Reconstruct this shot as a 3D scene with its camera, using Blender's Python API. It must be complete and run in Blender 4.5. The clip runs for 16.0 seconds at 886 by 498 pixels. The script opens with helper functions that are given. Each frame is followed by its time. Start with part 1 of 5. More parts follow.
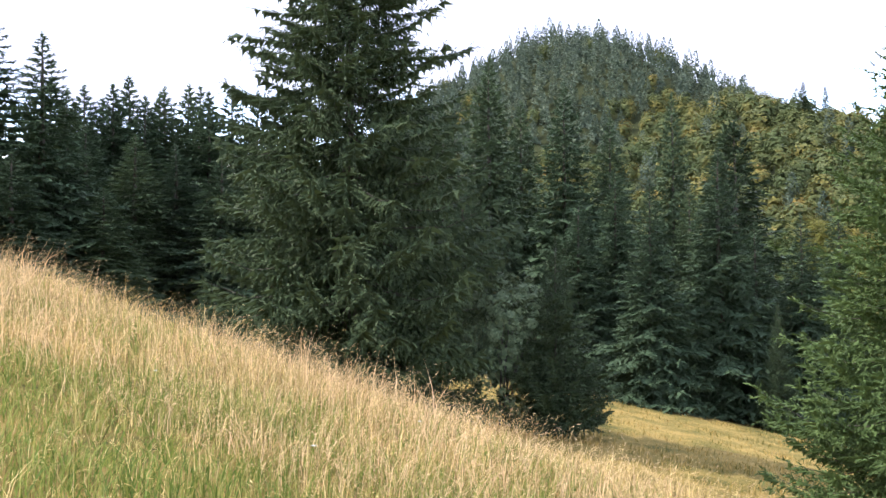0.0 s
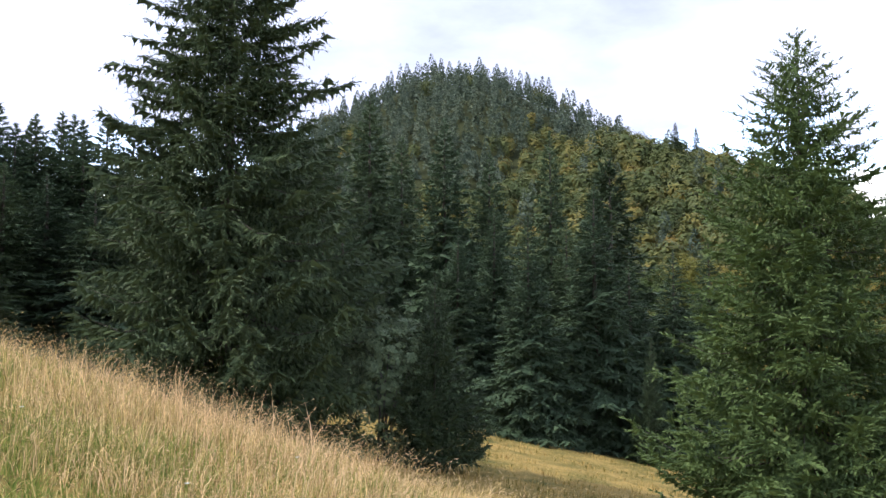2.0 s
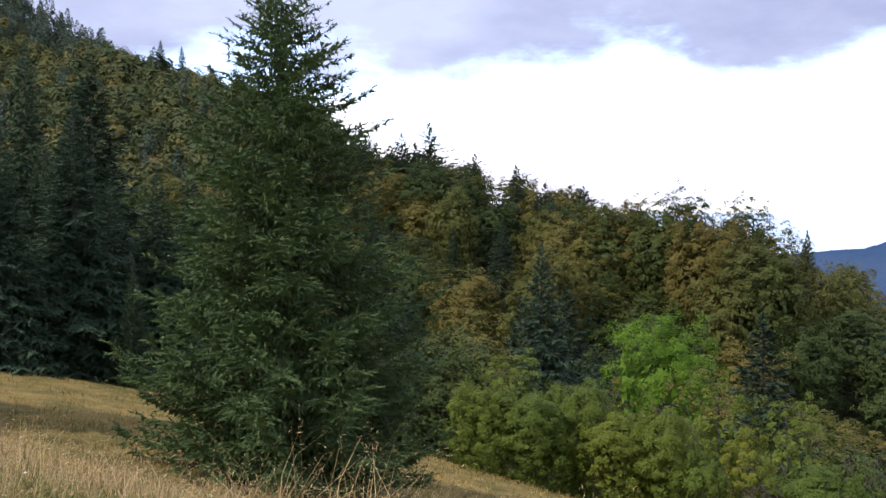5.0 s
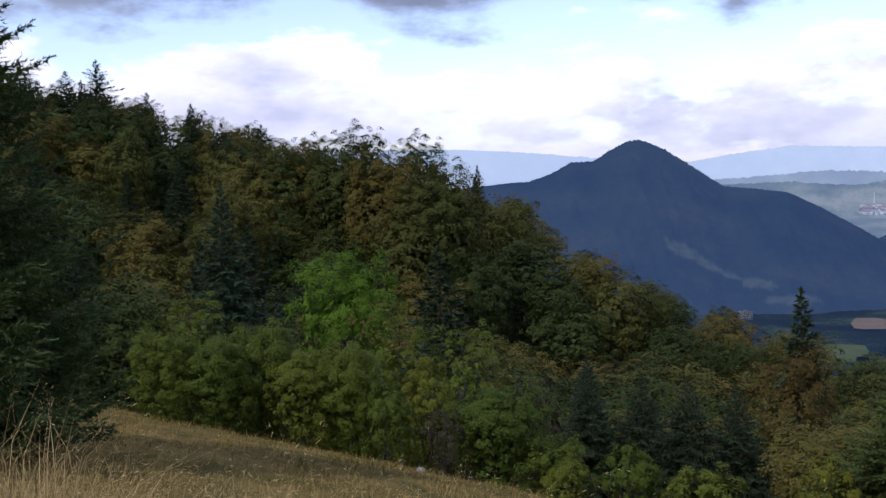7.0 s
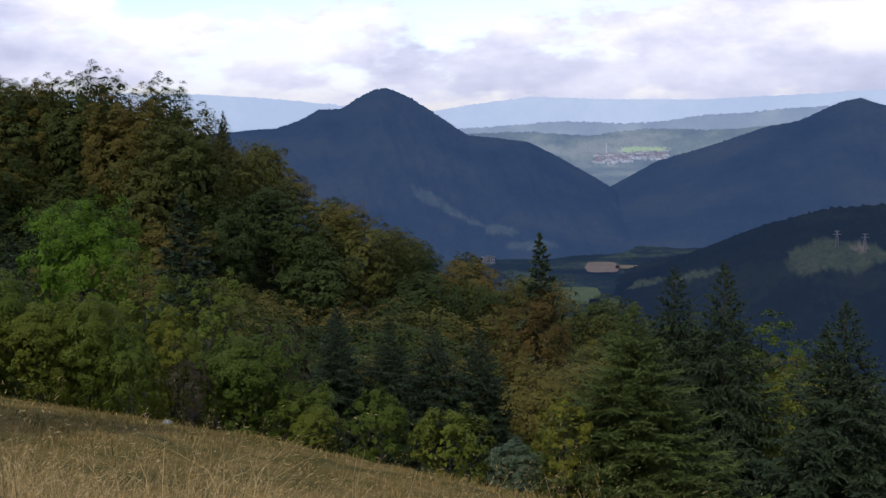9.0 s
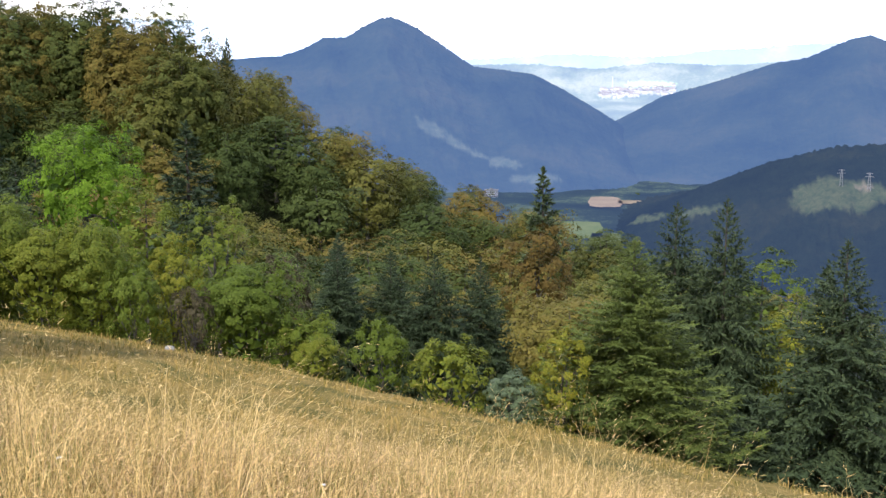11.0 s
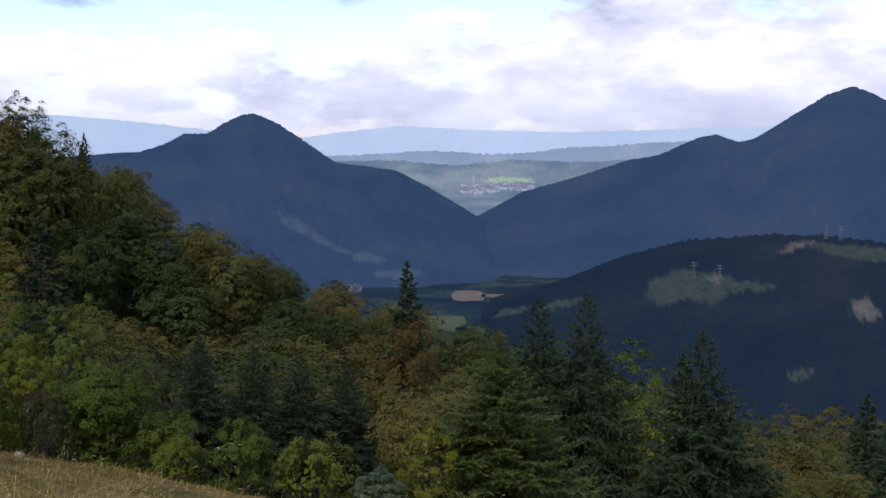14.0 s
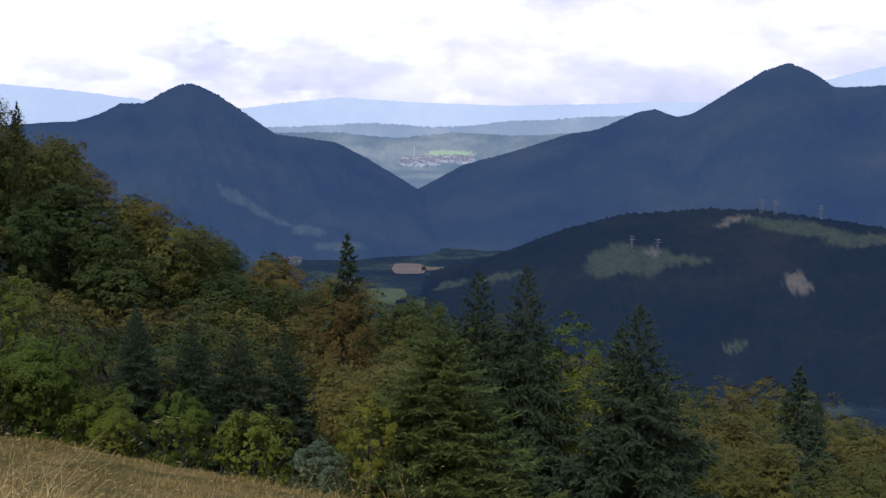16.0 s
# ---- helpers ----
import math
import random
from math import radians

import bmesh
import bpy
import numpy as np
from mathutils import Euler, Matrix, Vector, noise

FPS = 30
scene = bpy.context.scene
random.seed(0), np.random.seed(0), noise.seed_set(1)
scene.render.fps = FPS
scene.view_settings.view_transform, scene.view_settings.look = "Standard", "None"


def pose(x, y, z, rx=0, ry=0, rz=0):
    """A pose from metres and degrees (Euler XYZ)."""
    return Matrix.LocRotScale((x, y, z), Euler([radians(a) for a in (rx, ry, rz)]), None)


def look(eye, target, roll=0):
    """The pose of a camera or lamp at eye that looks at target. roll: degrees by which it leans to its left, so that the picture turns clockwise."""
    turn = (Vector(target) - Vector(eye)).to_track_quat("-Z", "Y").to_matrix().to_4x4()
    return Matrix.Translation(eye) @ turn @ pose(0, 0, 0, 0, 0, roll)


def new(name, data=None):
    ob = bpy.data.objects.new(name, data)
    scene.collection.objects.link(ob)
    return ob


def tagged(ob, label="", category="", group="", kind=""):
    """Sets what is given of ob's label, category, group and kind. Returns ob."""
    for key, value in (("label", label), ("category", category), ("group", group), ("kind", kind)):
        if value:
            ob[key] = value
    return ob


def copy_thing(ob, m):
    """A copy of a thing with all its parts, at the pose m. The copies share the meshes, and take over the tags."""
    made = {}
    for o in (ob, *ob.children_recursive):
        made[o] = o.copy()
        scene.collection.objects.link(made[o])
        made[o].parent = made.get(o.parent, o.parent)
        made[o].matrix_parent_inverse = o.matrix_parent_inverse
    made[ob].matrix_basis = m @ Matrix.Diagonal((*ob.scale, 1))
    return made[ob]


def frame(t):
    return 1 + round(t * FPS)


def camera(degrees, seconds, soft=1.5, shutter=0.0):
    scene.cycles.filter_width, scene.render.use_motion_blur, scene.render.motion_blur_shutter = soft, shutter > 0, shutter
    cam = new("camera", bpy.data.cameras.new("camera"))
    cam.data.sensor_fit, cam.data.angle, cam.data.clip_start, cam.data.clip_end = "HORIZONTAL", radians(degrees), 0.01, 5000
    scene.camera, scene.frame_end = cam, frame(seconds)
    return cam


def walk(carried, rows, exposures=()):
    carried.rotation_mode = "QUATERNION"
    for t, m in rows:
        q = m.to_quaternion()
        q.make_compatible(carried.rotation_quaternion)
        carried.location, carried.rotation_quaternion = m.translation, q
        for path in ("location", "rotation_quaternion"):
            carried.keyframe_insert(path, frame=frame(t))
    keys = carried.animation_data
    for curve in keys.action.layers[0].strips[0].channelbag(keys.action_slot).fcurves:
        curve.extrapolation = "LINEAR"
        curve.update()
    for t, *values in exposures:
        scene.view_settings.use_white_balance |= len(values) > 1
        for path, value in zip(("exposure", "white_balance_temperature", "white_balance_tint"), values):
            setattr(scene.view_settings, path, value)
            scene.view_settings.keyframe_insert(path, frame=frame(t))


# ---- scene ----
# ---- camera ----
cam = camera(42.49, 16.0)
EYE = 1.6
PATH = [
    (0.0, pose(0, 0, EYE, 92.520, 0.341, 0.015)),
    (0.5, pose(0, 0, EYE, 93.537, -0.217, -2.880)),
    (1.0, pose(0, 0, EYE, 94.195, 0.079, -4.483)),
    (1.5, pose(0, 0, EYE, 94.541, 0.192, -5.124)),
    (2.0, pose(0, 0, EYE, 94.215, 0.200, -6.026)),
    (2.5, pose(0, 0, EYE, 92.507, 0.093, -8.519)),
    (3.0, pose(0, 0, EYE, 92.362, 0.102, -12.029)),
    (3.5, pose(0, 0, EYE, 93.371, -0.478, -18.424)),
    (3.7, pose(0, 0, EYE, 93.574, -0.384, -20.866)),
    (5.8, pose(0, 0, EYE, 88.101, 0.432, -37.887)),
    (6.0, pose(0, 0, EYE, 88.256, 0.517, -39.980)),
    (6.5, pose(0, 0, EYE, 88.010, 1.055, -44.713)),
    (7.0, pose(0, 0, EYE, 86.753, 1.872, -47.562)),
    (7.5, pose(0, 0, EYE, 84.859, 2.443, -54.787)),
    (8.0, pose(0, 0, EYE, 87.048, 1.817, -59.676)),
    (8.5, pose(0, 0, EYE, 83.197, 1.243, -60.981)),
    (8.7, pose(0, 0, EYE, 83.960, 1.092, -60.130)),
    (10.8, pose(0, 0, EYE, 80.479, 0.210, -60.335)),
    (11.0, pose(0, 0, EYE, 80.370, 0.109, -59.869)),
    (11.5, pose(0, 0, EYE, 81.444, 0.329, -60.366)),
    (12.0, pose(0, 0, EYE, 82.918, 0.412, -61.993)),
    (12.5, pose(0, 0, EYE, 84.666, 0.297, -62.539)),
    (13.0, pose(0, 0, EYE, 84.977, 0.228, -63.229)),
    (13.5, pose(0, 0, EYE, 85.102, 0.046, -65.041)),
    (14.0, pose(0, 0, EYE, 85.146, -0.103, -66.712)),
    (14.5, pose(0, 0, EYE, 84.710, -0.138, -67.653)),
    (15.0, pose(0, 0, EYE, 84.222, -0.520, -68.634)),
    (15.5, pose(0, 0, EYE, 84.112, -0.500, -69.048)),
    (16.0, pose(0, 0, EYE, 83.797, -0.611, -69.671)),
]
walk(cam, PATH, exposures=[
    (0.0, 0.76, 6220, 13), (0.5, 0.78, 6220, 13), (1.5, 0.42, 6220, 13), (2.5, 0.22, 6220, 14), (3.0, 0.54, 6220, 13), (3.5, 0.54, 6220, 13), (6.0, -1.36, 5750, 19), (7.0, -1.61, 5690, 17), (8.0, -1.66, 5690, 15), (8.5, -1.91, 5740, 15), (11.0, 0.01, 6400, 12), (12.0, -0.14, 6300, 12), (12.5, -0.64, 6200, 12), (13.5, -1.55, 5770, 15), (14.5, -1.66, 5770, 15), (15.0, -1.65, 5770, 15), (16.0, -1.50, 5770, 15),
])

# ---- sky, sun ----
SUN_AZ, SUN_EL = -88.0, 46.0   # compass from +y towards +x, and height, in degrees
CLOUDS = (3.1, 7.7, 2.0)
world = bpy.data.worlds.new("sky")
scene.world = world
world.use_nodes = True


def links(tree):
    """Shorthands to add nodes to a tree and to wire them."""
    def add(kind, **values):
        n = tree.nodes.new(kind)
        for k, v in values.items():
            if k in n.inputs:
                n.inputs[k].default_value = v
        return n

    def wire(a, b):
        tree.links.new(a, b)
    return add, wire


def ramp(add, stops, interpolation="LINEAR"):
    n = add("ShaderNodeValToRGB")
    n.color_ramp.interpolation = interpolation
    e = n.color_ramp.elements
    while len(e) < len(stops):
        e.new(0.5)
    for item, (p, c) in zip(e, stops):
        item.position, item.color = p, (*c, 1)
    return n


def math_node(add, wire, op, a, b=None, clamp=False):
    n = add("ShaderNodeMath")
    n.operation, n.use_clamp = op, clamp
    for i, v in enumerate((a, b)):
        if v is None:
            continue
        if isinstance(v, (int, float)):
            n.inputs[i].default_value = v
        else:
            wire(v, n.inputs[i])
    return n.outputs[0]


def mix_colour(add, wire, factor, a, b, blend="MIX"):
    n = add("ShaderNodeMix")
    n.data_type, n.blend_type = "RGBA", blend
    for i, v in ((0, factor), (6, a), (7, b)):
        if isinstance(v, (int, float)):
            n.inputs[i].default_value = v
        elif isinstance(v, tuple):
            n.inputs[i].default_value = (*v, 1)
        else:
            wire(v, n.inputs[i])
    return n.outputs[2]


def build_sky():
    tree = world.node_tree
    tree.nodes.clear()
    add, wire = links(tree)
    out, bg = add("ShaderNodeOutputWorld"), add("ShaderNodeBackground")
    sky = add("ShaderNodeTexSky")
    sky.sky_type, sky.sun_disc = "NISHITA", False
    sky.sun_elevation, sky.sun_rotation = radians(SUN_EL), radians(SUN_AZ)
    sky.altitude, sky.air_density, sky.dust_density = 900, 1.0, 1.5
    coord = add("ShaderNodeTexCoord")
    sep = add("ShaderNodeSeparateXYZ")
    wire(coord.outputs["Generated"], sep.inputs[0])
    # flattened banks of cloud round the sky, dull grey overhead and bright low down
    up = math_node(add, wire, "MAXIMUM", sep.outputs[2], 0.0)
    flat = add("ShaderNodeCombineXYZ")
    for k, stretch in ((0, 3.6), (1, 3.6), (2, 9.0)):
        wire(math_node(add, wire, "MULTIPLY", sep.outputs[k], stretch), flat.inputs[k])
    big = add("ShaderNodeTexNoise", Scale=1.0, Detail=8.0, Roughness=0.55)
    wire(flat.outputs[0], big.inputs["Vector"])
    shift = add("ShaderNodeVectorMath")
    shift.operation = "ADD"
    shift.inputs[1].default_value = CLOUDS
    wire(flat.outputs[0], shift.inputs[0])
    puff = add("ShaderNodeTexNoise", Scale=1.7, Detail=8.0, Roughness=0.58)
    wire(shift.outputs[0], puff.inputs["Vector"])
    tone = ramp(add, [(0.34, (2.6, 2.6, 3.1)), (0.46, (3.6, 3.5, 3.8)), (0.58, (4.8, 4.6, 4.6))])
    wire(puff.outputs["Fac"], tone.inputs[0])
    # heaped clouds crowd the lower sky and leave a clear strip under the deck
    heap = add("ShaderNodeTexNoise", Scale=4.2, Detail=9.0, Roughness=0.52)
    wire(shift.outputs[0], heap.inputs["Vector"])
    belt = ramp(add, [(0.0, (0.5, 0.5, 0.5)), (0.055, (0.60, 0.60, 0.60)), (0.12, (0.48, 0.48, 0.48)), (0.17, (0.36, 0.36, 0.36)), (0.3, (0.5, 0.5, 0.5))])
    wire(up, belt.inputs[0])
    crowd = math_node(add, wire, "ADD", math_node(add, wire, "ADD", math_node(add, wire, "MULTIPLY", heap.outputs["Fac"], 0.45),
                      math_node(add, wire, "MULTIPLY", big.outputs["Fac"], 0.55)), math_node(add, wire, "SUBTRACT", belt.outputs[0], 0.5))
    cover = ramp(add, [(0.47, (0, 0, 0)), (0.56, (1, 1, 1))], "EASE")
    wire(crowd, cover.inputs[0])
    # a duller grey deck overhead, with a torn edge
    torn = math_node(add, wire, "ADD", up, math_node(add, wire, "MULTIPLY", puff.outputs["Fac"], -0.22))
    deck = ramp(add, [(0.022, (0, 0, 0)), (0.072, (1, 1, 1))], "EASE")
    wire(torn, deck.inputs[0])
    grey = ramp(add, [(0.38, (0.84, 0.92, 1.26)), (0.62, (1.35, 1.46, 1.80))])
    wire(big.outputs["Fac"], grey.inputs[0])
    blue = mix_colour(add, wire, 1.0, sky.outputs[0], (0.94, 0.82, 0.80), "MULTIPLY")
    low_clouds = mix_colour(add, wire, cover.outputs[0], blue, tone.outputs[0])
    sky_clouds = mix_colour(add, wire, deck.outputs[0], low_clouds, grey.outputs[0])
    # pale haze towards the horizon
    low = ramp(add, [(0.0, (1, 1, 1)), (0.10, (0, 0, 0))], "EASE")
    wire(up, low.inputs[0])
    hazy = mix_colour(add, wire, math_node(add, wire, "MULTIPLY", low.outputs[0], 0.6), sky_clouds, (2.3, 2.35, 2.75))
    wire(hazy, bg.inputs[0])
    bg.inputs[1].default_value = 0.78
    wire(bg.outputs[0], out.inputs[0])


build_sky()
lamp = bpy.data.lights.new("sun", "SUN")
lamp.energy, lamp.angle, lamp.color = 4.8, radians(1.5), (1.0, 0.93, 0.82)
sun = new("sun", lamp)
sun.matrix_world = look((0, 0, 0), (-math.sin(radians(SUN_AZ)) * math.cos(radians(SUN_EL)),
                                    -math.cos(radians(SUN_AZ)) * math.cos(radians(SUN_EL)), -math.sin(radians(SUN_EL))))
sun.location = (0, 0, 60)


# ---- materials ----
def material(name):
    m = bpy.data.materials.new(name)
    m.use_nodes = True
    m.node_tree.nodes.clear()
    return (m, *links(m.node_tree))


def foliage(name, stops, spread=0.25, rough=0.6, clear=0.25, tree_shift=0.5, grain=0.8, jitter=0.24):
    """Leaves or needles: hue from leaf to leaf and from tree to tree, some light let through."""
    m, add, wire = material(name)
    info, geo = add("ShaderNodeObjectInfo"), add("ShaderNodeNewGeometry")
    coord = add("ShaderNodeTexCoord")
    patch = add("ShaderNodeTexNoise", Scale=grain, Detail=3.0, Roughness=0.7)
    wire(coord.outputs["Object"], patch.inputs["Vector"])
    a = math_node(add, wire, "MULTIPLY", info.outputs["Random"], tree_shift)
    b = math_node(add, wire, "MULTIPLY", geo.outputs["Random Per Island"], spread)
    c = math_node(add, wire, "MULTIPLY", patch.outputs["Fac"], 1.0 - tree_shift - spread)
    col = ramp(add, stops)
    wire(math_node(add, wire, "ADD", math_node(add, wire, "ADD", a, b), c, True), col.inputs[0])
    bright = add("ShaderNodeHueSaturation")
    wire(col.outputs[0], bright.inputs["Color"])
    wire(math_node(add, wire, "ADD", math_node(add, wire, "MULTIPLY", geo.outputs["Random Per Island"], jitter), 1 - 0.6 * jitter), bright.inputs["Value"])
    p = add("ShaderNodeBsdfPrincipled", Roughness=rough)
    p.inputs["Specular IOR Level"].default_value = 0.10
    wire(bright.outputs[0], p.inputs["Base Color"])
    tr = add("ShaderNodeBsdfTranslucent")
    wire(bright.outputs[0], tr.inputs[0])
    mix = add("ShaderNodeMixShader")
    mix.inputs[0].default_value = clear
    wire(p.outputs[0], mix.inputs[1])
    wire(tr.outputs[0], mix.inputs[2])
    out = add("ShaderNodeOutputMaterial")
    wire(mix.outputs[0], out.inputs[0])
    return m


def bark(name, a, b):
    m, add, wire = material(name)
    coord = add("ShaderNodeTexCoord")
    stretch = add("ShaderNodeMapping")
    stretch.inputs["Scale"].default_value = (9, 9, 2)
    wire(coord.outputs["Object"], stretch.inputs[0])
    n1 = add("ShaderNodeTexNoise", Scale=1.5, Detail=6.0)
    wire(stretch.outputs[0], n1.inputs["Vector"])
    col = ramp(add, [(0.3, a), (0.7, b)])
    wire(n1.outputs["Fac"], col.inputs[0])
    p = add("ShaderNodeBsdfPrincipled", Roughness=0.9)
    wire(col.outputs[0], p.inputs["Base Color"])
    bump = add("ShaderNodeBump", Strength=0.6, Distance=0.03)
    wire(n1.outputs["Fac"], bump.inputs["Height"])
    wire(bump.outputs[0], p.inputs["Normal"])
    out = add("ShaderNodeOutputMaterial")
    wire(p.outputs[0], out.inputs[0])
    return m


def ground_material():
    """Short autumn turf near by, leaf litter under the trees, fields on the valley floor."""
    m, add, wire = material("meadow_turf")
    coord = add("ShaderNodeTexCoord")
    n1 = add("ShaderNodeTexNoise", Scale=0.6, Detail=7.0, Roughness=0.75)
    n2 = add("ShaderNodeTexNoise", Scale=14.0, Detail=6.0, Roughness=0.7)
    n3 = add("ShaderNodeTexNoise", Scale=0.012, Detail=3.0)
    for n in (n1, n2, n3):
        wire(coord.outputs["Object"], n.inputs["Vector"])
    turf = ramp(add, [(0.38, (0.07, 0.078, 0.022)), (0.47, (0.19, 0.150, 0.043)), (0.58, (0.35, 0.245, 0.080))])
    wire(math_node(add, wire, "ADD", math_node(add, wire, "MULTIPLY", n1.outputs["Fac"], 0.6),
                   math_node(add, wire, "MULTIPLY", n2.outputs["Fac"], 0.4)), turf.inputs[0])
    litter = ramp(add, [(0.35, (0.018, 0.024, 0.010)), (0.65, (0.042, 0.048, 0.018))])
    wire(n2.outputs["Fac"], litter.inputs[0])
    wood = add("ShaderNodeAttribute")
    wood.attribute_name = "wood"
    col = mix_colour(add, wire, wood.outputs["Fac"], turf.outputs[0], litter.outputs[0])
    fields = ramp(add, [(0.40, (0.025, 0.04, 0.02)), (0.52, (0.05, 0.08, 0.03)), (0.58, (0.11, 0.14, 0.05)), (0.66, (0.04, 0.06, 0.03))])
    wire(n3.outputs["Fac"], fields.inputs[0])
    valley = add("ShaderNodeAttribute")
    valley.attribute_name = "valley"
    col = mix_colour(add, wire, valley.outputs["Fac"], col, fields.outputs[0])
    p = add("ShaderNodeBsdfPrincipled", Roughness=0.95)
    p.inputs["Specular IOR Level"].default_value = 0.1
    wire(col, p.inputs["Base Color"])
    bump = add("ShaderNodeBump", Strength=0.8, Distance=0.06)
    wire(n2.outputs["Fac"], bump.inputs["Height"])
    wire(bump.outputs[0], p.inputs["Normal"])
    out = add("ShaderNodeOutputMaterial")
    wire(p.outputs[0], out.inputs[0])
    return m


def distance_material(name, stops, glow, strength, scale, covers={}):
    """Far slopes as a backdrop: woods and clearings, with the haze of the air put in as emission."""
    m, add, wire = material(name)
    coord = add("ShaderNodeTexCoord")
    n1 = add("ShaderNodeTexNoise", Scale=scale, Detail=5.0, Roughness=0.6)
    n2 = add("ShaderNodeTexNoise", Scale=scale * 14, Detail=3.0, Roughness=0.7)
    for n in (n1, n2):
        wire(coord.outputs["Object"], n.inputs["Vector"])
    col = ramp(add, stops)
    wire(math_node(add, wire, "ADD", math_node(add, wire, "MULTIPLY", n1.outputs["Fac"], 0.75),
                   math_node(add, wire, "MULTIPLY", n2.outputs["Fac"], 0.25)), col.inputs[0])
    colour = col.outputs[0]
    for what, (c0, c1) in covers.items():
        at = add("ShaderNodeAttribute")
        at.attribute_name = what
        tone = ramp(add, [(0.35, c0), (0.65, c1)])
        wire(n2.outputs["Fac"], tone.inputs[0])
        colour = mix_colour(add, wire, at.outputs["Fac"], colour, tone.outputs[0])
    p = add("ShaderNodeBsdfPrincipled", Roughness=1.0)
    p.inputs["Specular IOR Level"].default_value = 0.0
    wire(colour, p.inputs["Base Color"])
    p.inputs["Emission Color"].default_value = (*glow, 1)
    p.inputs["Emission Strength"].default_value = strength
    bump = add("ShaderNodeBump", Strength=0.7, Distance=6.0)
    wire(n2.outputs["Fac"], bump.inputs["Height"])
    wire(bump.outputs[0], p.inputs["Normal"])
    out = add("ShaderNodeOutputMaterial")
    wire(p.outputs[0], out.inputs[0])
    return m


TURF = ground_material()
BARK = bark("spruce_bark", (0.04, 0.032, 0.026), (0.105, 0.088, 0.072))
BEECH = bark("beech_bark", (0.045, 0.042, 0.036), (0.12, 0.11, 0.10))
NEEDLE = foliage("spruce_needles", [(0.0, (0.055, 0.090, 0.035)), (0.5, (0.095, 0.144, 0.049)), (1.0, (0.161, 0.211, 0.066))], 0.35, 0.55, 0.14, 0.15)
NEEDLE_MID = foliage("grey_green_spruce_needles", [(0.0, (0.048, 0.076, 0.043)), (0.5, (0.068, 0.106, 0.058)), (1.0, (0.113, 0.155, 0.071))], 0.20, 0.55, 0.10, 0.50)
NEEDLE_YOUNG = foliage("young_spruce_needles", [(0.0, (0.072, 0.108, 0.030)), (0.5, (0.125, 0.165, 0.042)), (1.0, (0.205, 0.230, 0.058))], 0.35, 0.55, 0.16, 0.15)
NEEDLE_DARK = foliage("dark_spruce_needles", [(0.0, (0.036, 0.056, 0.031)), (0.5, (0.055, 0.082, 0.040)), (1.0, (0.097, 0.128, 0.052))], 0.30, 0.55, 0.10, 0.35)
LEAF = foliage("mixed_leaves", [(0.10, (0.046, 0.074, 0.022)), (0.36, (0.079, 0.105, 0.027)), (0.56, (0.130, 0.134, 0.030)),
                                (0.72, (0.174, 0.152, 0.034)), (0.84, (0.187, 0.138, 0.034)), (0.93, (0.152, 0.098, 0.032))], 0.08, 0.6, 0.16, 0.66, 0.35)
# hill needles made paler and bluer: haze put into the base colour
NEEDLE_HAZED = foliage("hazed_hill_needles", [(0.25, (0.078, 0.111, 0.084)), (0.5, (0.111, 0.146, 0.102)), (0.75, (0.169, 0.195, 0.123))], 0.3, 0.6, 0.1, 0.0, 0.03)
LEAF_HILL = foliage("hill_leaves", [(0.36, (0.075, 0.105, 0.042)), (0.50, (0.111, 0.130, 0.048)), (0.60, (0.203, 0.181, 0.050)), (0.70, (0.244, 0.158, 0.053))], 0.04, 0.6, 0.2, 0.0, 0.07, 0.10)
LEAF_BUSH = foliage("hazel_leaves", [(0.0, (0.068, 0.114, 0.019)), (0.5, (0.131, 0.177, 0.026)), (1.0, (0.241, 0.244, 0.030))], 0.25, 0.5, 0.22, 0.45)
LEAF_BRIGHT = foliage("bright_ash_leaves", [(0.0, (0.096, 0.195, 0.017)), (1.0, (0.207, 0.325, 0.029))], 0.5, 0.5, 0.3, 0.1)
LEAF_YELLOW = foliage("yellow_leaves", [(0.0, (0.128, 0.171, 0.025)), (0.55, (0.230, 0.243, 0.030)), (1.0, (0.357, 0.270, 0.035))], 0.5, 0.5, 0.3, 0.2)
LEAF_RUSSET = foliage("russet_leaves", [(0.0, (0.091, 0.073, 0.020)), (1.0, (0.163, 0.107, 0.028))], 0.5, 0.6, 0.2, 0.2)
LEAF_SILVER = foliage("willow_leaves", [(0.0, (0.090, 0.135, 0.070)), (1.0, (0.190, 0.245, 0.138))], 0.6, 0.5, 0.2, 0.2)
LEAF_DULL = foliage("withered_leaves", [(0.0, (0.054, 0.049, 0.028)), (1.0, (0.120, 0.104, 0.060))], 0.6, 0.7, 0.2, 0.2)
STRAW = foliage("dry_grass", [(0.12, (0.254, 0.212, 0.065)), (0.38, (0.551, 0.413, 0.165)), (0.62, (0.763, 0.562, 0.240)), (0.85, (0.848, 0.647, 0.340)), (1.0, (0.530, 0.318, 0.180))], 0.68, 0.6, 0.3, 0.0, 0.8, 0.7)
STRAW_MAT = foliage("matted_grass", [(0.12, (0.13, 0.115, 0.036)), (0.38, (0.30, 0.235, 0.085)), (0.62, (0.46, 0.345, 0.14)), (0.85, (0.56, 0.42, 0.21))], 0.68, 0.6, 0.3, 0.0, 0.8, 0.6)
STRAW_RED = foliage("ripe_hay_heads", [(0.10, (0.26, 0.18, 0.075)), (0.35, (0.54, 0.385, 0.18)), (0.65, (0.76, 0.55, 0.31)), (1.0, (0.56, 0.36, 0.22))], 0.68, 0.6, 0.3, 0.0, 0.8, 0.7)
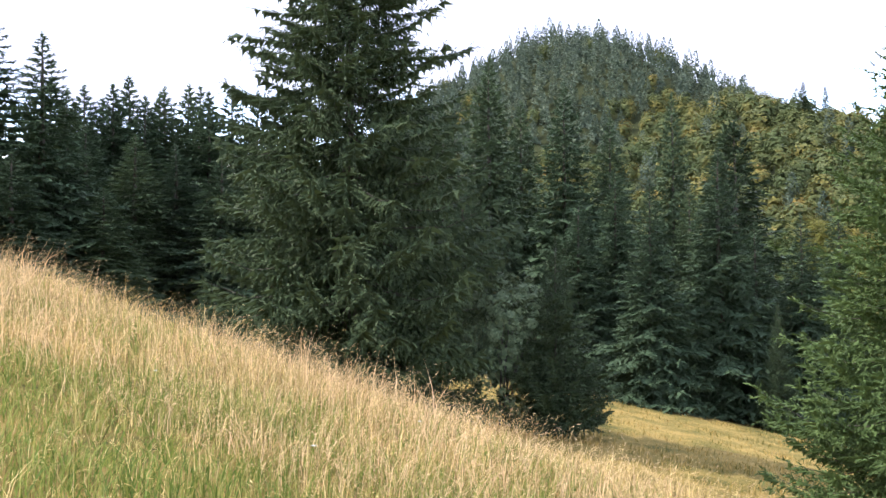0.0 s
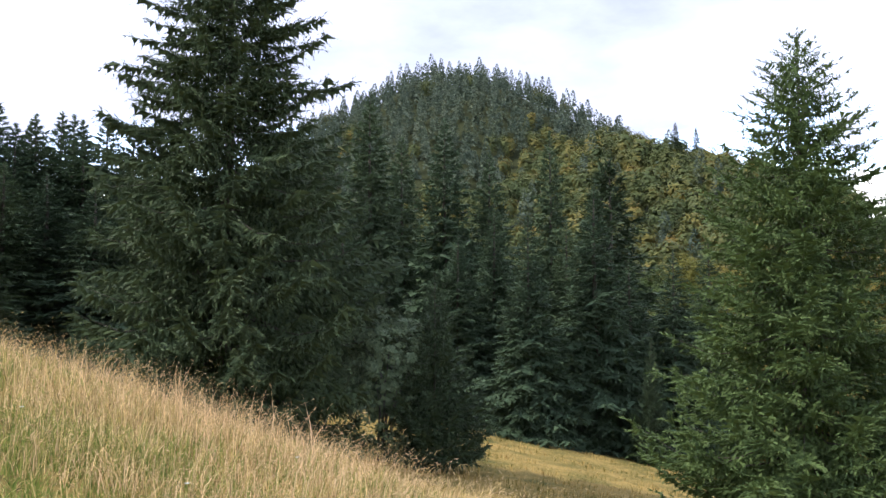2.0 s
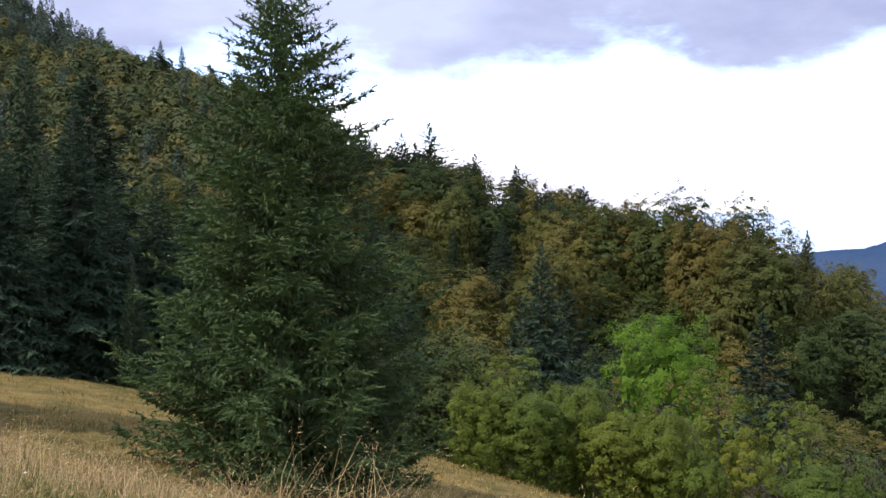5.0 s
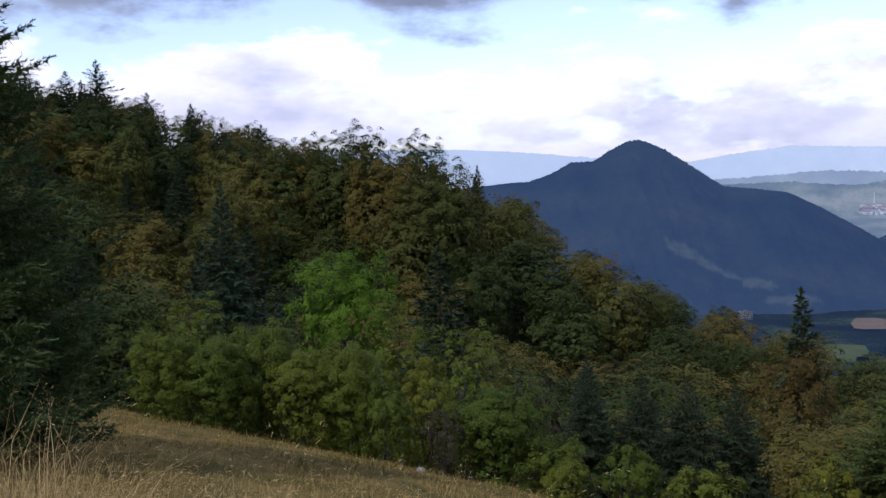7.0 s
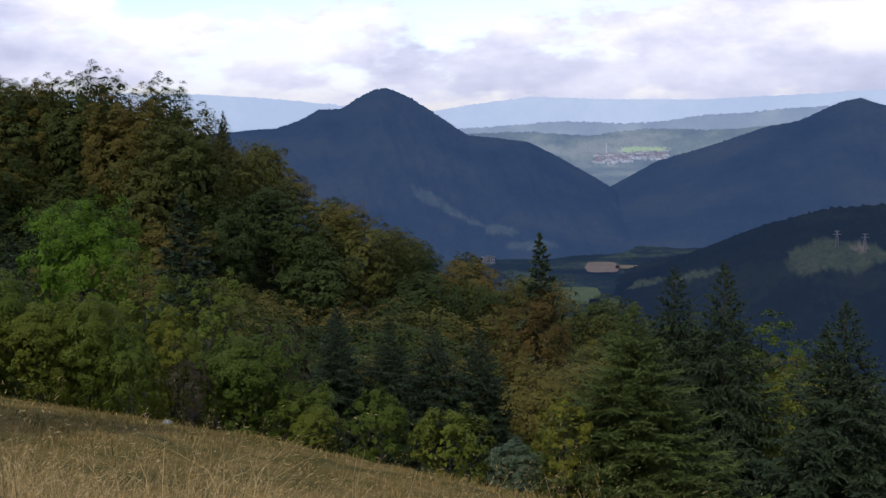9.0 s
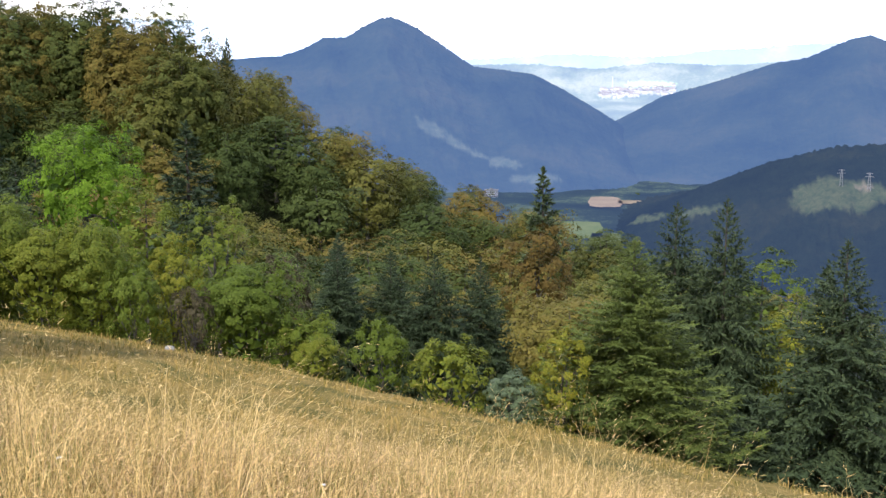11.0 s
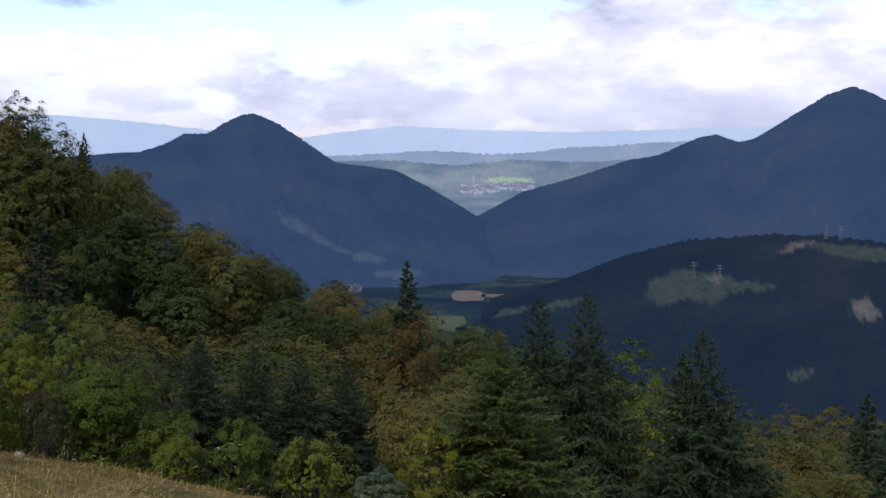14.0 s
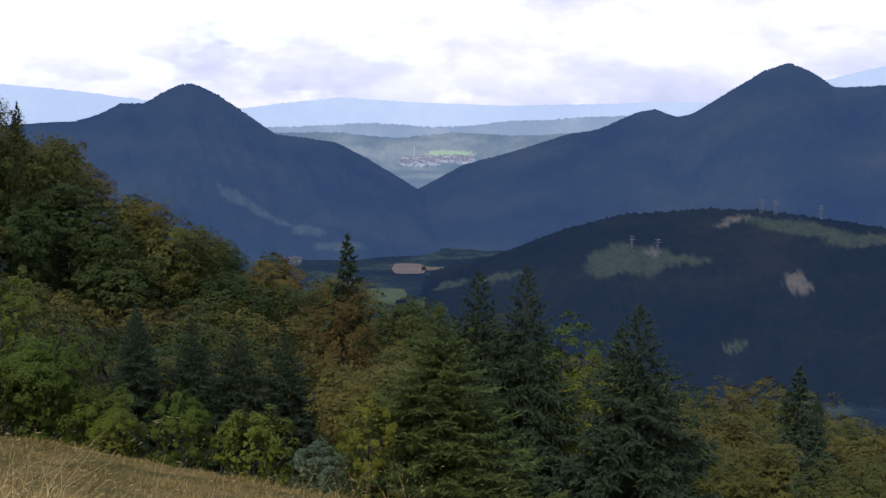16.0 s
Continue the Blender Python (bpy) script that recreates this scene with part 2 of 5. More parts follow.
TUFT = foliage("short_turf_grass", [(0.30, (0.129, 0.132, 0.031)), (0.45, (0.276, 0.220, 0.062)), (0.60, (0.460, 0.324, 0.117))], 0.35, 0.6, 0.25, 0.0, 0.6)
BLADE = foliage("green_grass", [(0.25, (0.11, 0.175, 0.035)), (0.5, (0.205, 0.255, 0.055)), (0.75, (0.39, 0.345, 0.115))], 0.5, 0.6, 0.3, 0.0)


# ---- mesh helpers ----
def mesh_of(name, verts, quads=None, tris=None, mat=None, flat=True):
    """A mesh from arrays of corners and faces."""
    me = bpy.data.meshes.new(name)
    verts = np.asarray(verts, np.float32).reshape(-1, 3)
    q = np.zeros((0, 4), np.int32) if quads is None else np.asarray(quads, np.int32).reshape(-1, 4)
    t = np.zeros((0, 3), np.int32) if tris is None else np.asarray(tris, np.int32).reshape(-1, 3)
    me.vertices.add(len(verts))
    me.vertices.foreach_set("co", verts.ravel())
    me.loops.add(q.size + t.size)
    me.loops.foreach_set("vertex_index", np.concatenate([q.ravel(), t.ravel()]))
    starts = np.concatenate([np.arange(len(q)) * 4, q.size + np.arange(len(t)) * 3]).astype(np.int32)
    me.polygons.add(len(starts))
    me.polygons.foreach_set("loop_start", starts)
    if not flat:
        me.polygons.foreach_set("use_smooth", np.ones(len(starts), bool))
    me.update(calc_edges=True)
    me.validate()
    if mat:
        me.materials.append(mat)
    return me


def under(name, me, parent, label=""):
    ob = new(name, me)
    ob.parent = parent
    return tagged(ob, label)


def unit(v):
    return v / (np.linalg.norm(v, axis=-1, keepdims=True) + 1e-9)


def blades(centre, axis, side, length, width):
    """Diamond-shaped leaves: centre of the base, way along, way across."""
    a, s = axis * length[:, None], side * width[:, None] * 0.5
    v = np.stack([centre, centre + a * 0.45 + s, centre + a, centre + a * 0.45 - s], 1)
    q = np.arange(len(centre) * 4).reshape(-1, 4)
    return v.reshape(-1, 3), q


def spikes(centre, axis, side, length, width):
    """Narrow pointed leaves of one face each."""
    a, s = axis * length[:, None], side * width[:, None] * 0.5
    v = np.stack([centre - s, centre + s + a * 0.12, centre + a], 1)
    return v.reshape(-1, 3), np.arange(len(centre) * 3).reshape(-1, 3)


def tubes(paths, radii, sides=6):
    """Round limbs along paths (n, k, 3), with radii (n, k)."""
    n, k, _ = paths.shape
    d = unit(np.gradient(paths, axis=1))
    ref = np.where(np.abs(d[..., 2:3]) > 0.8, np.array([1.0, 0, 0]), np.array([0, 0, 1.0]))
    u = unit(np.cross(d, ref))
    w = np.cross(d, u)
    ang = np.arange(sides) * 2 * np.pi / sides
    ring = u[:, :, None] * np.cos(ang)[None, None, :, None] + w[:, :, None] * np.sin(ang)[None, None, :, None]
    v = paths[:, :, None] + ring * radii[:, :, None, None]
    idx = np.arange(n * k * sides).reshape(n, k, sides)
    a, b = idx[:, :-1], idx[:, 1:]
    q = np.stack([a, np.roll(a, -1, 2), np.roll(b, -1, 2), b], -1)
    return v.reshape(-1, 3), q.reshape(-1, 4)


# ---- the ground ----
# the ridge behind the meadow: wooded hill, saddle, and the spur that falls to the valley (x, y, height)
RIDGE = [
    (-110, 800, 5), (20, 650, 92), (62, 600, 136), (82, 560, 124), (103, 512, 92), (114, 478, 80), (122, 430, 69), (130, 378, 55), (127, 272, 26), (118, 197, 9), (120, 160, -4),
    (129, 125, -9), (126, 106, -17), (128, 96, -25), (131, 83, -32), (134, 68, -36), (132, 48, -38),
    (127, 29, -39), (119, 12, -42), (112, -8, -40),
]


def smooth(a):
    a = np.clip(a, 0, 1)
    return a * a * (3 - 2 * a)


def terrain(x, y):
    """Height of the ground at x, y (arrays)."""
    x, y = np.asarray(x, float), np.asarray(y, float)
    near = -0.255 * x + 0.053 * y - 0.009 * np.clip(x - 3.5, 0, 12) ** 2
    side = np.where(x > 0, -0.1 * x - 0.0055 * np.minimum(x, 28) ** 2 - 0.2 * np.maximum(x - 28, 0), -0.1 * x)
    shelf = -1.3 + np.where(x < -40, 4 + 8 * np.tanh((-x - 40) / 80.0), side)
    shelf = shelf - 0.12 * np.clip(x - 25, 0, 12)
    shelf = shelf + 0.053 * (np.clip(y, 0, 20) - 20)
    along = 0.58 * x + 0.815 * y
    h = near + (shelf - near) * smooth((along - 6.6) / 12.5)
    ridge = np.full(x.shape, -1e4)
    for i, ((ax, ay, az), (bx, by, bz)) in enumerate(zip(RIDGE[:-1], RIDGE[1:])):
        flank = 0.60 if i < 5 else 0.42
        dx, dy = bx - ax, by - ay
        u = np.clip(((x - ax) * dx + (y - ay) * dy) / (dx * dx + dy * dy), 0, 1)
        d = np.hypot(x - ax - u * dx, y - ay - u * dy)
        ridge = np.maximum(ridge, az + u * (bz - az) - flank * (np.sqrt(d * d + 200) - 14))
    h = np.logaddexp(h / 3.0, ridge / 3.0) * 3.0
    far = np.hypot(x, y)
    floor = -233 + 100 * smooth((far - 2300) / 2000.0)
    h = np.logaddexp(np.maximum(h, -400) / 12.0, floor / 12.0) * 12.0
    return h


def height(x, y):
    return float(terrain(np.array([x]), np.array([y]))[0])


def build_ground():
    az = np.radians(np.concatenate([np.arange(-30, 105, 0.6), np.arange(105, 330, 5.0)]))
    r = np.concatenate([[0.4], np.geomspace(0.8, 60, 90), np.geomspace(63, 4900, 90)])
    A, R = np.meshgrid(az, r)
    x, y = R * np.sin(A), R * np.cos(A)
    z = terrain(x, y)
    rough = np.random.RandomState(3).normal(0, 1, z.shape)
    z = z + np.where(R < 60, 0.012 * rough * np.minimum(R, 8) / 4, np.minimum(0.003 * R, 1.5) * rough)
    n, k = z.shape
    idx = np.arange(n * k).reshape(n, k)
    a, b = idx[:-1], idx[1:]
    q = np.stack([a, b, np.roll(b, -1, 1), np.roll(a, -1, 1)], -1).reshape(-1, 4)[:, ::-1]
    v = np.stack([x, y, z], -1).reshape(-1, 3)
    v = np.concatenate([v, [[0, 0, 0]]])
    c = len(v) - 1
    t = np.stack([np.full(k, c), idx[0], np.roll(idx[0], -1)], -1)[:, ::-1]
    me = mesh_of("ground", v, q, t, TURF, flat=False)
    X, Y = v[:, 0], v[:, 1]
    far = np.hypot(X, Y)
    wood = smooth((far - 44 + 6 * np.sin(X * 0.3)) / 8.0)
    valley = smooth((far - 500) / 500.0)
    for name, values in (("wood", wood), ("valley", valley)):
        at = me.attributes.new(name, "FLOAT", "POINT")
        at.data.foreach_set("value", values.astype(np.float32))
    tagged(new("ground", me), "sloping hay meadow of dry autumn turf above a wooded valley", "meadow", kind="structure")


build_ground()


# ---- distant mountains ----
SLOPES = {}


def mountain(name, label, profile, dist, depth, foot, mat, seed, jag=4.0, step=0.08, rows=41, cover=()):
    """A far ridge: profile gives (compass degrees, rise in degrees) of its crest, which stands dist metres off."""
    rng = np.random.RandomState(seed)
    az0, az1 = profile[0][0], profile[-1][0]
    n = int((az1 - az0) / step)
    az = np.linspace(az0, az1, n)
    crest = np.interp(az, [p[0] for p in profile], [p[1] for p in profile])
    kern = np.hanning(7)
    crest = np.convolve(np.pad(crest, 3, "edge"), kern / kern.sum(), "valid")
    top = EYE + dist * np.tan(np.radians(crest))
    v = np.linspace(-1, 0.6, rows)
    V, A = np.meshgrid(v, np.radians(az), indexing="ij")
    rr = dist + V * depth
    fall = np.abs(V) ** 1.15
    z = foot + (top[None, :] - foot) * (1 - fall)
    gully = np.zeros_like(z)
    for i in range(5):
        f = 40 * 1.9 ** i
        ph = rng.rand(3) * 6.28
        gully += np.sin(A * f + ph[0] + 1.5 * np.sin(V * 3 + ph[1])) * np.cos(V * f * 0.06 + ph[2]) / 1.6 ** i
    z = z + gully * 0.045 * (top[None, :] - foot) * np.minimum(fall * 3, 1) * (1 - fall * 0.5) + rng.normal(0, 1, z.shape) * jag
    x, y = rr * np.sin(A), rr * np.cos(A)
    SLOPES[name] = (az, rr, z)
    m, k = z.shape
    idx = np.arange(m * k).reshape(m, k)
    q = np.stack([idx[:-1, :-1], idx[:-1, 1:], idx[1:, 1:], idx[1:, :-1]], -1).reshape(-1, 4)[:, ::-1]
    me = mesh_of(name, np.stack([x, y, z], -1), q, None, mat, flat=False)
    rise, turn = np.degrees(np.arctan2(z - EYE, rr)), np.degrees(A)
    for what in ("pasture", "bare"):
        share = np.zeros_like(z)
        for kind, a, e, wide, high, shear in cover:
            if kind == what:
                u, w = (turn - a) / (wide / 2), (rise - e - shear * (turn - a)) / (high / 2)
                edge = np.hypot(u, w) + 0.22 * np.sin(5 * u + 2 * w + a) * np.cos(3 * w - a) + rng.normal(0, 0.03, z.shape)
                share = np.maximum(share, smooth((1.08 - edge) / 0.14) * (V < 0.02))
        at = me.attributes.new(what, "FLOAT", "POINT")
        at.data.foreach_set("value", share.ravel().astype(np.float32))
    return tagged(new(name, me), label, "mountain", kind="structure")


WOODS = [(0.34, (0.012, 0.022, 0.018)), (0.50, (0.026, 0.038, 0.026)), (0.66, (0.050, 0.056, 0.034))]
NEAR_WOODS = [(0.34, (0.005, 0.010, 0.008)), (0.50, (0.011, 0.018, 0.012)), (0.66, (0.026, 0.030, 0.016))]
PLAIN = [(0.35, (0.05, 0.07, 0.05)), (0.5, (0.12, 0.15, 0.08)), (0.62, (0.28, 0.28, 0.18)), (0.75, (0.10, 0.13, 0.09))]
# the blue of the wooded slopes is air haze, put in as emission
HAZE_1 = distance_material("hazy_wooded_slope", WOODS, (0.118, 0.225, 0.57), 0.56, 0.004, {"pasture": ((0.05, 0.068, 0.045), (0.085, 0.098, 0.065))})
HAZE_2 = distance_material("hazy_near_slope", NEAR_WOODS, (0.12, 0.20, 0.46), 0.25, 0.006, {"pasture": ((0.042, 0.060, 0.028), (0.078, 0.088, 0.044)), "bare": ((0.11, 0.10, 0.07), (0.19, 0.165, 0.12))})
# lowland, hills and far range glow paler with distance: haze as emission
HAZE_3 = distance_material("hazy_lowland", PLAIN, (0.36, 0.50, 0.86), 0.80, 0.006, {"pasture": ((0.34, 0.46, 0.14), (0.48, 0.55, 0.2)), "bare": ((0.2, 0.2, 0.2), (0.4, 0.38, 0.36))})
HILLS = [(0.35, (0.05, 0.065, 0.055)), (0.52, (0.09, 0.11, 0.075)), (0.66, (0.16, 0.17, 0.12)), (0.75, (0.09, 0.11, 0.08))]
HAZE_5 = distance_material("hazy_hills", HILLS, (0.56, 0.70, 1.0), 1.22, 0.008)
HAZE_4 = distance_material("hazy_far_range", HILLS, (0.70, 0.82, 1.08), 2.0, 0.002)

mountain("backdrop_peak", "steep conical mountain under dark forest, blue with haze",
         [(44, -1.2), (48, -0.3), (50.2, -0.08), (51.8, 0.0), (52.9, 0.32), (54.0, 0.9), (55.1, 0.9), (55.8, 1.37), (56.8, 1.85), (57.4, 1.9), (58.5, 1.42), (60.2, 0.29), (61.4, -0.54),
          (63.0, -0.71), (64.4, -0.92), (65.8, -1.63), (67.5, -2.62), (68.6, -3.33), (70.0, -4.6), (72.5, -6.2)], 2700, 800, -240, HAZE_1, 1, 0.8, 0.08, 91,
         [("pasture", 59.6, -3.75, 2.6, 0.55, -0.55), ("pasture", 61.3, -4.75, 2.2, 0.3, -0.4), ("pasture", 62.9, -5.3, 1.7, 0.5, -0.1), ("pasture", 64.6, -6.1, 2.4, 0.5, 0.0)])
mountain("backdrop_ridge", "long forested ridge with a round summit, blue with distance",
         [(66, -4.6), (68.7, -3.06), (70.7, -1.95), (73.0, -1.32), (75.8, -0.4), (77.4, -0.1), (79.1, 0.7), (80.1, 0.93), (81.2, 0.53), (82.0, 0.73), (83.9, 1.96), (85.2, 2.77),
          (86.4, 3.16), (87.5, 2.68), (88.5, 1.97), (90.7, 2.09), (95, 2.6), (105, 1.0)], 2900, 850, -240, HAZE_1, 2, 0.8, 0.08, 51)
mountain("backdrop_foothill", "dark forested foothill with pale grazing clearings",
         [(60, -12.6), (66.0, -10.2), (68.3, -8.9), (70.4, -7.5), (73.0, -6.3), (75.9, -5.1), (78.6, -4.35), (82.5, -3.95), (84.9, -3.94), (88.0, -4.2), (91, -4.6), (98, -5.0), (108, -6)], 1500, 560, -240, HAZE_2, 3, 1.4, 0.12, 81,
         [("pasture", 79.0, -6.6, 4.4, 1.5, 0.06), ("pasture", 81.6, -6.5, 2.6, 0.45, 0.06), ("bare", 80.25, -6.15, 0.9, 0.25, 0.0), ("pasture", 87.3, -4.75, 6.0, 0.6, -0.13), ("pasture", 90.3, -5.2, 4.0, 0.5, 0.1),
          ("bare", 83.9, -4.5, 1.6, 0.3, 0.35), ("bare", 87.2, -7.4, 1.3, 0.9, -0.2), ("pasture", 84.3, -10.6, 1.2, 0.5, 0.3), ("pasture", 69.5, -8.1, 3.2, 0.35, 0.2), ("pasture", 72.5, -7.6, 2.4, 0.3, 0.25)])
# green field behind the town, its sunlight put into the pasture colour
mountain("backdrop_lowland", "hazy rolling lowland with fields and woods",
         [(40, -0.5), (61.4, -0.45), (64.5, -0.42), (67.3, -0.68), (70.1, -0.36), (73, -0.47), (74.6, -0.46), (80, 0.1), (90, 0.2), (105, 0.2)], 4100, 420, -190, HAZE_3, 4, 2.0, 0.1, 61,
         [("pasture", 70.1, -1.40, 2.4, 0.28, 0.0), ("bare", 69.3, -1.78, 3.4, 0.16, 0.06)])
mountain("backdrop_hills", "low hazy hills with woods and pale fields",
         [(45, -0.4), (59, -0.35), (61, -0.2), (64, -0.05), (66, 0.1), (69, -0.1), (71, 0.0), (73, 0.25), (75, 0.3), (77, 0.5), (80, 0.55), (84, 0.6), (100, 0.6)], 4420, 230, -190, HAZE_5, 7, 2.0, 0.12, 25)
mountain("backdrop_far_range", "mountain range on the horizon, pale blue with haze",
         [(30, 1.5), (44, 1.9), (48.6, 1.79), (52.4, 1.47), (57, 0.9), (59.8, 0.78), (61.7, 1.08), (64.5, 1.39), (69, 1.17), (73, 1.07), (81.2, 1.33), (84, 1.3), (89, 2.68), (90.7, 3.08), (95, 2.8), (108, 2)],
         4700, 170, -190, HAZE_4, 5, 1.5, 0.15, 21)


# ---- trees ----
def spruce_meshes(name, H, R, seed, boughs, spacing, shoot, needles, slope=-0.5, tip=0.32, hang=0.6, widest=0.85, power=0.8, ragged=0.16, limbs=3, core=50, fan=0.30, wide=0.34, thin=0.36, bare=0.0, longest=0.55, web=1.25):
    """A Norway spruce: boughs all over the cone that sink and lift again at their tips, bottle-brush twigs to both sides and hanging below, and old dim twigs inside."""
    rng = np.random.RandomState(seed)
    n = boughs
    x = (np.arange(n) + rng.rand(n)) / n
    t = (0.55 * x + 0.45 * x ** 0.7) * (0.985 - bare)          # 0 at the tip, 1 at the ground
    t = np.clip(t, 0.006, 1.0)
    f = 1 - t
    az = np.arange(n) * 2.39996 + rng.normal(0, 0.25, n)
    ph = rng.rand(4) * 6.283
    # bays and bulges, and long boughs that stand out in tiers
    lobe = 1 + ragged * (0.55 * np.sin(2 * az + ph[0] + 7 * f) * np.sin(f * 13 + ph[1]) + 0.45 * np.sin(3 * az + ph[2]) * np.sin(f * 24 + ph[3]))
    prof = np.minimum(1, (t / widest) ** power) * (1 - 0.12 * smooth((t - widest) / (1 - widest)))
    L = 1.06 * R * prof * np.clip(rng.normal(0.93, ragged, n), 0.55, 1.17) * lobe
    L = np.maximum(L, 0.02 * R)
    out = np.stack([np.cos(az), np.sin(az), 0 * az], -1)
    down, up = np.array([0, 0, -1.0]), np.array([0, 0, 1.0])
    pitch = 0.50 * f ** 3 + slope * (1 - f ** 2) + rng.normal(0, 0.07, n)
    lift = tip * np.sqrt(t) * rng.uniform(0.6, 1.4, n)
    sway = rng.normal(0, 0.10, n)
    low = rng.uniform(0.08, 0.45, n)

    def along(j, u):
        """Points of the boughs j at the shares u of their lengths."""
        side = np.stack([-out[j, 1], out[j, 0], 0 * u], -1)
        p = out[j] * (L[j] * u)[:, None] + side * (L[j] * sway[j] * u ** 2)[:, None]
        p[:, 2] = f[j] * H + L[j] * (pitch[j] * u + lift[j] * u ** 3)
        p[:, 2] = np.maximum(p[:, 2], low[j])
        return p

    ft = np.linspace(0, 1, 9)
    trunk = np.stack([0.012 * H * np.sin(ft * 5 + seed) * ft * (1 - ft), 0.010 * H * np.cos(ft * 4 + seed) * ft * (1 - ft), -0.4 + ft * (H + 0.4)], -1)[None]
    cv, cq = tubes(trunk, (0.011 * H * (1 - ft) ** 0.9 + 0.008)[None], 8)
    if limbs:
        pick = np.arange(0, n, limbs)
        path = np.stack([along(pick, np.full(len(pick), w)) for w in (0.0, 0.35, 0.7, 0.97)], 1)
        rad = (0.004 + 0.006 * L[pick][:, None]) * np.array([[1, 0.7, 0.4, 0.12]])
        tv, tq = tubes(path, rad, 4)
        cv, cq = np.concatenate([cv, tv]), np.concatenate([cq, tq + len(cv)])
    wood = mesh_of(name + "_trunk", cv, cq, None, BARK, False)

    # twigs: stations along each bough, to the left, to the right, on top and below
    count = np.maximum(3, np.round(L * 0.70 / spacing)).astype(int)
    first = np.repeat(np.cumsum(count) - count, count)
    j = np.repeat(np.arange(n), count)
    u = 0.30 + 0.70 * (np.arange(len(j)) - first + rng.rand(len(j))) / count[j]
    J, U, S = np.tile(j, 4), np.tile(u, 4), np.repeat([-1, 1, 0, 2], len(j))
    keep = (S != 2) | (rng.rand(len(J)) < 0.5)
    J, U, S = J[keep], np.minimum(U[keep], 1.0), S[keep]
    m = len(J)
    P = along(J, U)
    D = unit(along(J, U + 0.05) - along(J, U - 0.05))
    side = unit(np.cross(D, up))
    sunk = np.sqrt(t[J])
    reach = np.minimum(fan * L[J] * (1.25 - U) ** 0.7 + 0.35 * shoot * sunk + 0.04 * R * sunk, longest) * rng.uniform(0.6, 1.25, m)
    flat = np.abs(S) == 1
    reach = np.where(flat, reach, np.where(S == 0, np.minimum(reach, longest * 0.8) * (0.25 + 0.75 * hang) * (0.35 + 0.65 * sunk), 0.55 * reach))
    turn = np.where(flat, np.where(S == 1, 1.0, -1.0), 0.0) * rng.uniform(0.55, 1.2, m)
    W = D * np.where(S == 0, 0.45, 0.75)[:, None] + side * turn[:, None] + rng.normal(0, 0.12, (m, 3))
    W[:, 2] += np.where(S == 0, -1.0 * hang - 0.15, np.where(S == 2, 0.4 + 0.3 * f[J], 0.25 * f[J] ** 2 - 0.25 * hang * sunk))
    W = unit(W)
    sag = np.where(S == 2, 0.05, 0.55 * hang * sunk)
    # shoots round each twig
    c2 = np.clip(np.round(reach / (thin * shoot)), 3, 30).astype(int)
    q = np.repeat(np.arange(m), c2)
    w = (np.arange(len(q)) - np.repeat(np.cumsum(c2) - c2, c2) + rng.rand(len(q))) / c2[q]
    cen = P[q] + W[q] * (reach[q] * w)[:, None]
    cen[:, 2] -= reach[q] * sag[q] * w ** 2
    axis = W[q].copy()
    axis[:, 2] -= 2 * sag[q] * w
    axis = unit(axis)
    ring = unit(np.cross(axis, rng.normal(0, 1, axis.shape)))
    ring[:, 2] += 0.25
    way = unit(axis * (0.75 + 0.7 * w)[:, None] + ring * 0.60)
    size = shoot * rng.uniform(0.7, 1.25, len(q)) * (0.38 + 0.62 * sunk[q])
    broad = size * wide
    face = out[J[q]] * 0.75 + up * 0.55 + ring * 0.45 + rng.normal(0, 0.32, way.shape)
    sides = unit(np.cross(way, face))
    parts = [(cen, way, sides, size, broad)]
    # the webs of needles between bough and twig tip
    stepw = (0.70 * L / count)[J]
    end = P + W * reach[:, None]
    end[:, 2] -= reach * sag
    far_way = end - P
    far_len = np.linalg.norm(far_way, axis=1)
    webbed = np.flatnonzero(S != 2)
    parts.append((P[webbed], (far_way / (far_len[:, None] + 1e-9))[webbed], D[webbed], far_len[webbed] * 0.58 * web, np.minimum(web * stepw, 0.4 * web * far_len + 0.3 * shoot)[webbed]))
    # the leader and the upright shoots round it
    m = 46
    lead = np.stack([rng.normal(0, 0.012 * R, m), rng.normal(0, 0.012 * R, m), H * (0.96 + 0.05 * rng.rand(m))], -1)
    lw = unit(np.stack([rng.normal(0, 0.45, m), rng.normal(0, 0.45, m), np.full(m, 0.9)], -1))
    parts.append((lead, lw, unit(np.cross(lw, rng.normal(0, 1, lw.shape))), np.full(m, 0.65 * shoot), np.full(m, 0.20 * shoot)))
    # the dim inside of the crown
    m = int(n * core)
    j = rng.choice(n, m, p=L ** 0.8 / (L ** 0.8).sum())
    p = along(j, rng.uniform(0.03, 0.72, m)) + rng.normal(0, 0.05, (m, 3)) * L[j][:, None]
    cw = unit(out[j] * 0.4 + down * 0.8 + rng.normal(0, 0.4, p.shape))
    big = np.clip(0.22 * L[j], 0.5 * shoot, 1.5 * shoot) * rng.uniform(0.7, 1.2, m)
    parts.append((p, cw, unit(np.cross(cw, out[j] + rng.normal(0, 0.5, p.shape))), big, big * 0.30))
    cen, way, sides, size, broad = (np.concatenate(c) for c in zip(*parts))
    cen[:, 2] = np.maximum(cen[:, 2], 0.05)
    v, tri = spikes(cen, way, sides, size, broad)
    crown = mesh_of(name + "_needles", v, None, tri, needles)
    return wood, crown


def tree_of(name, wood, crown, label, category, group, m):
    root = tagged(new(name), label, category, group)
    root.matrix_basis = m
    under("trunk", wood, root)
    under("crown", crown, root)
    return root


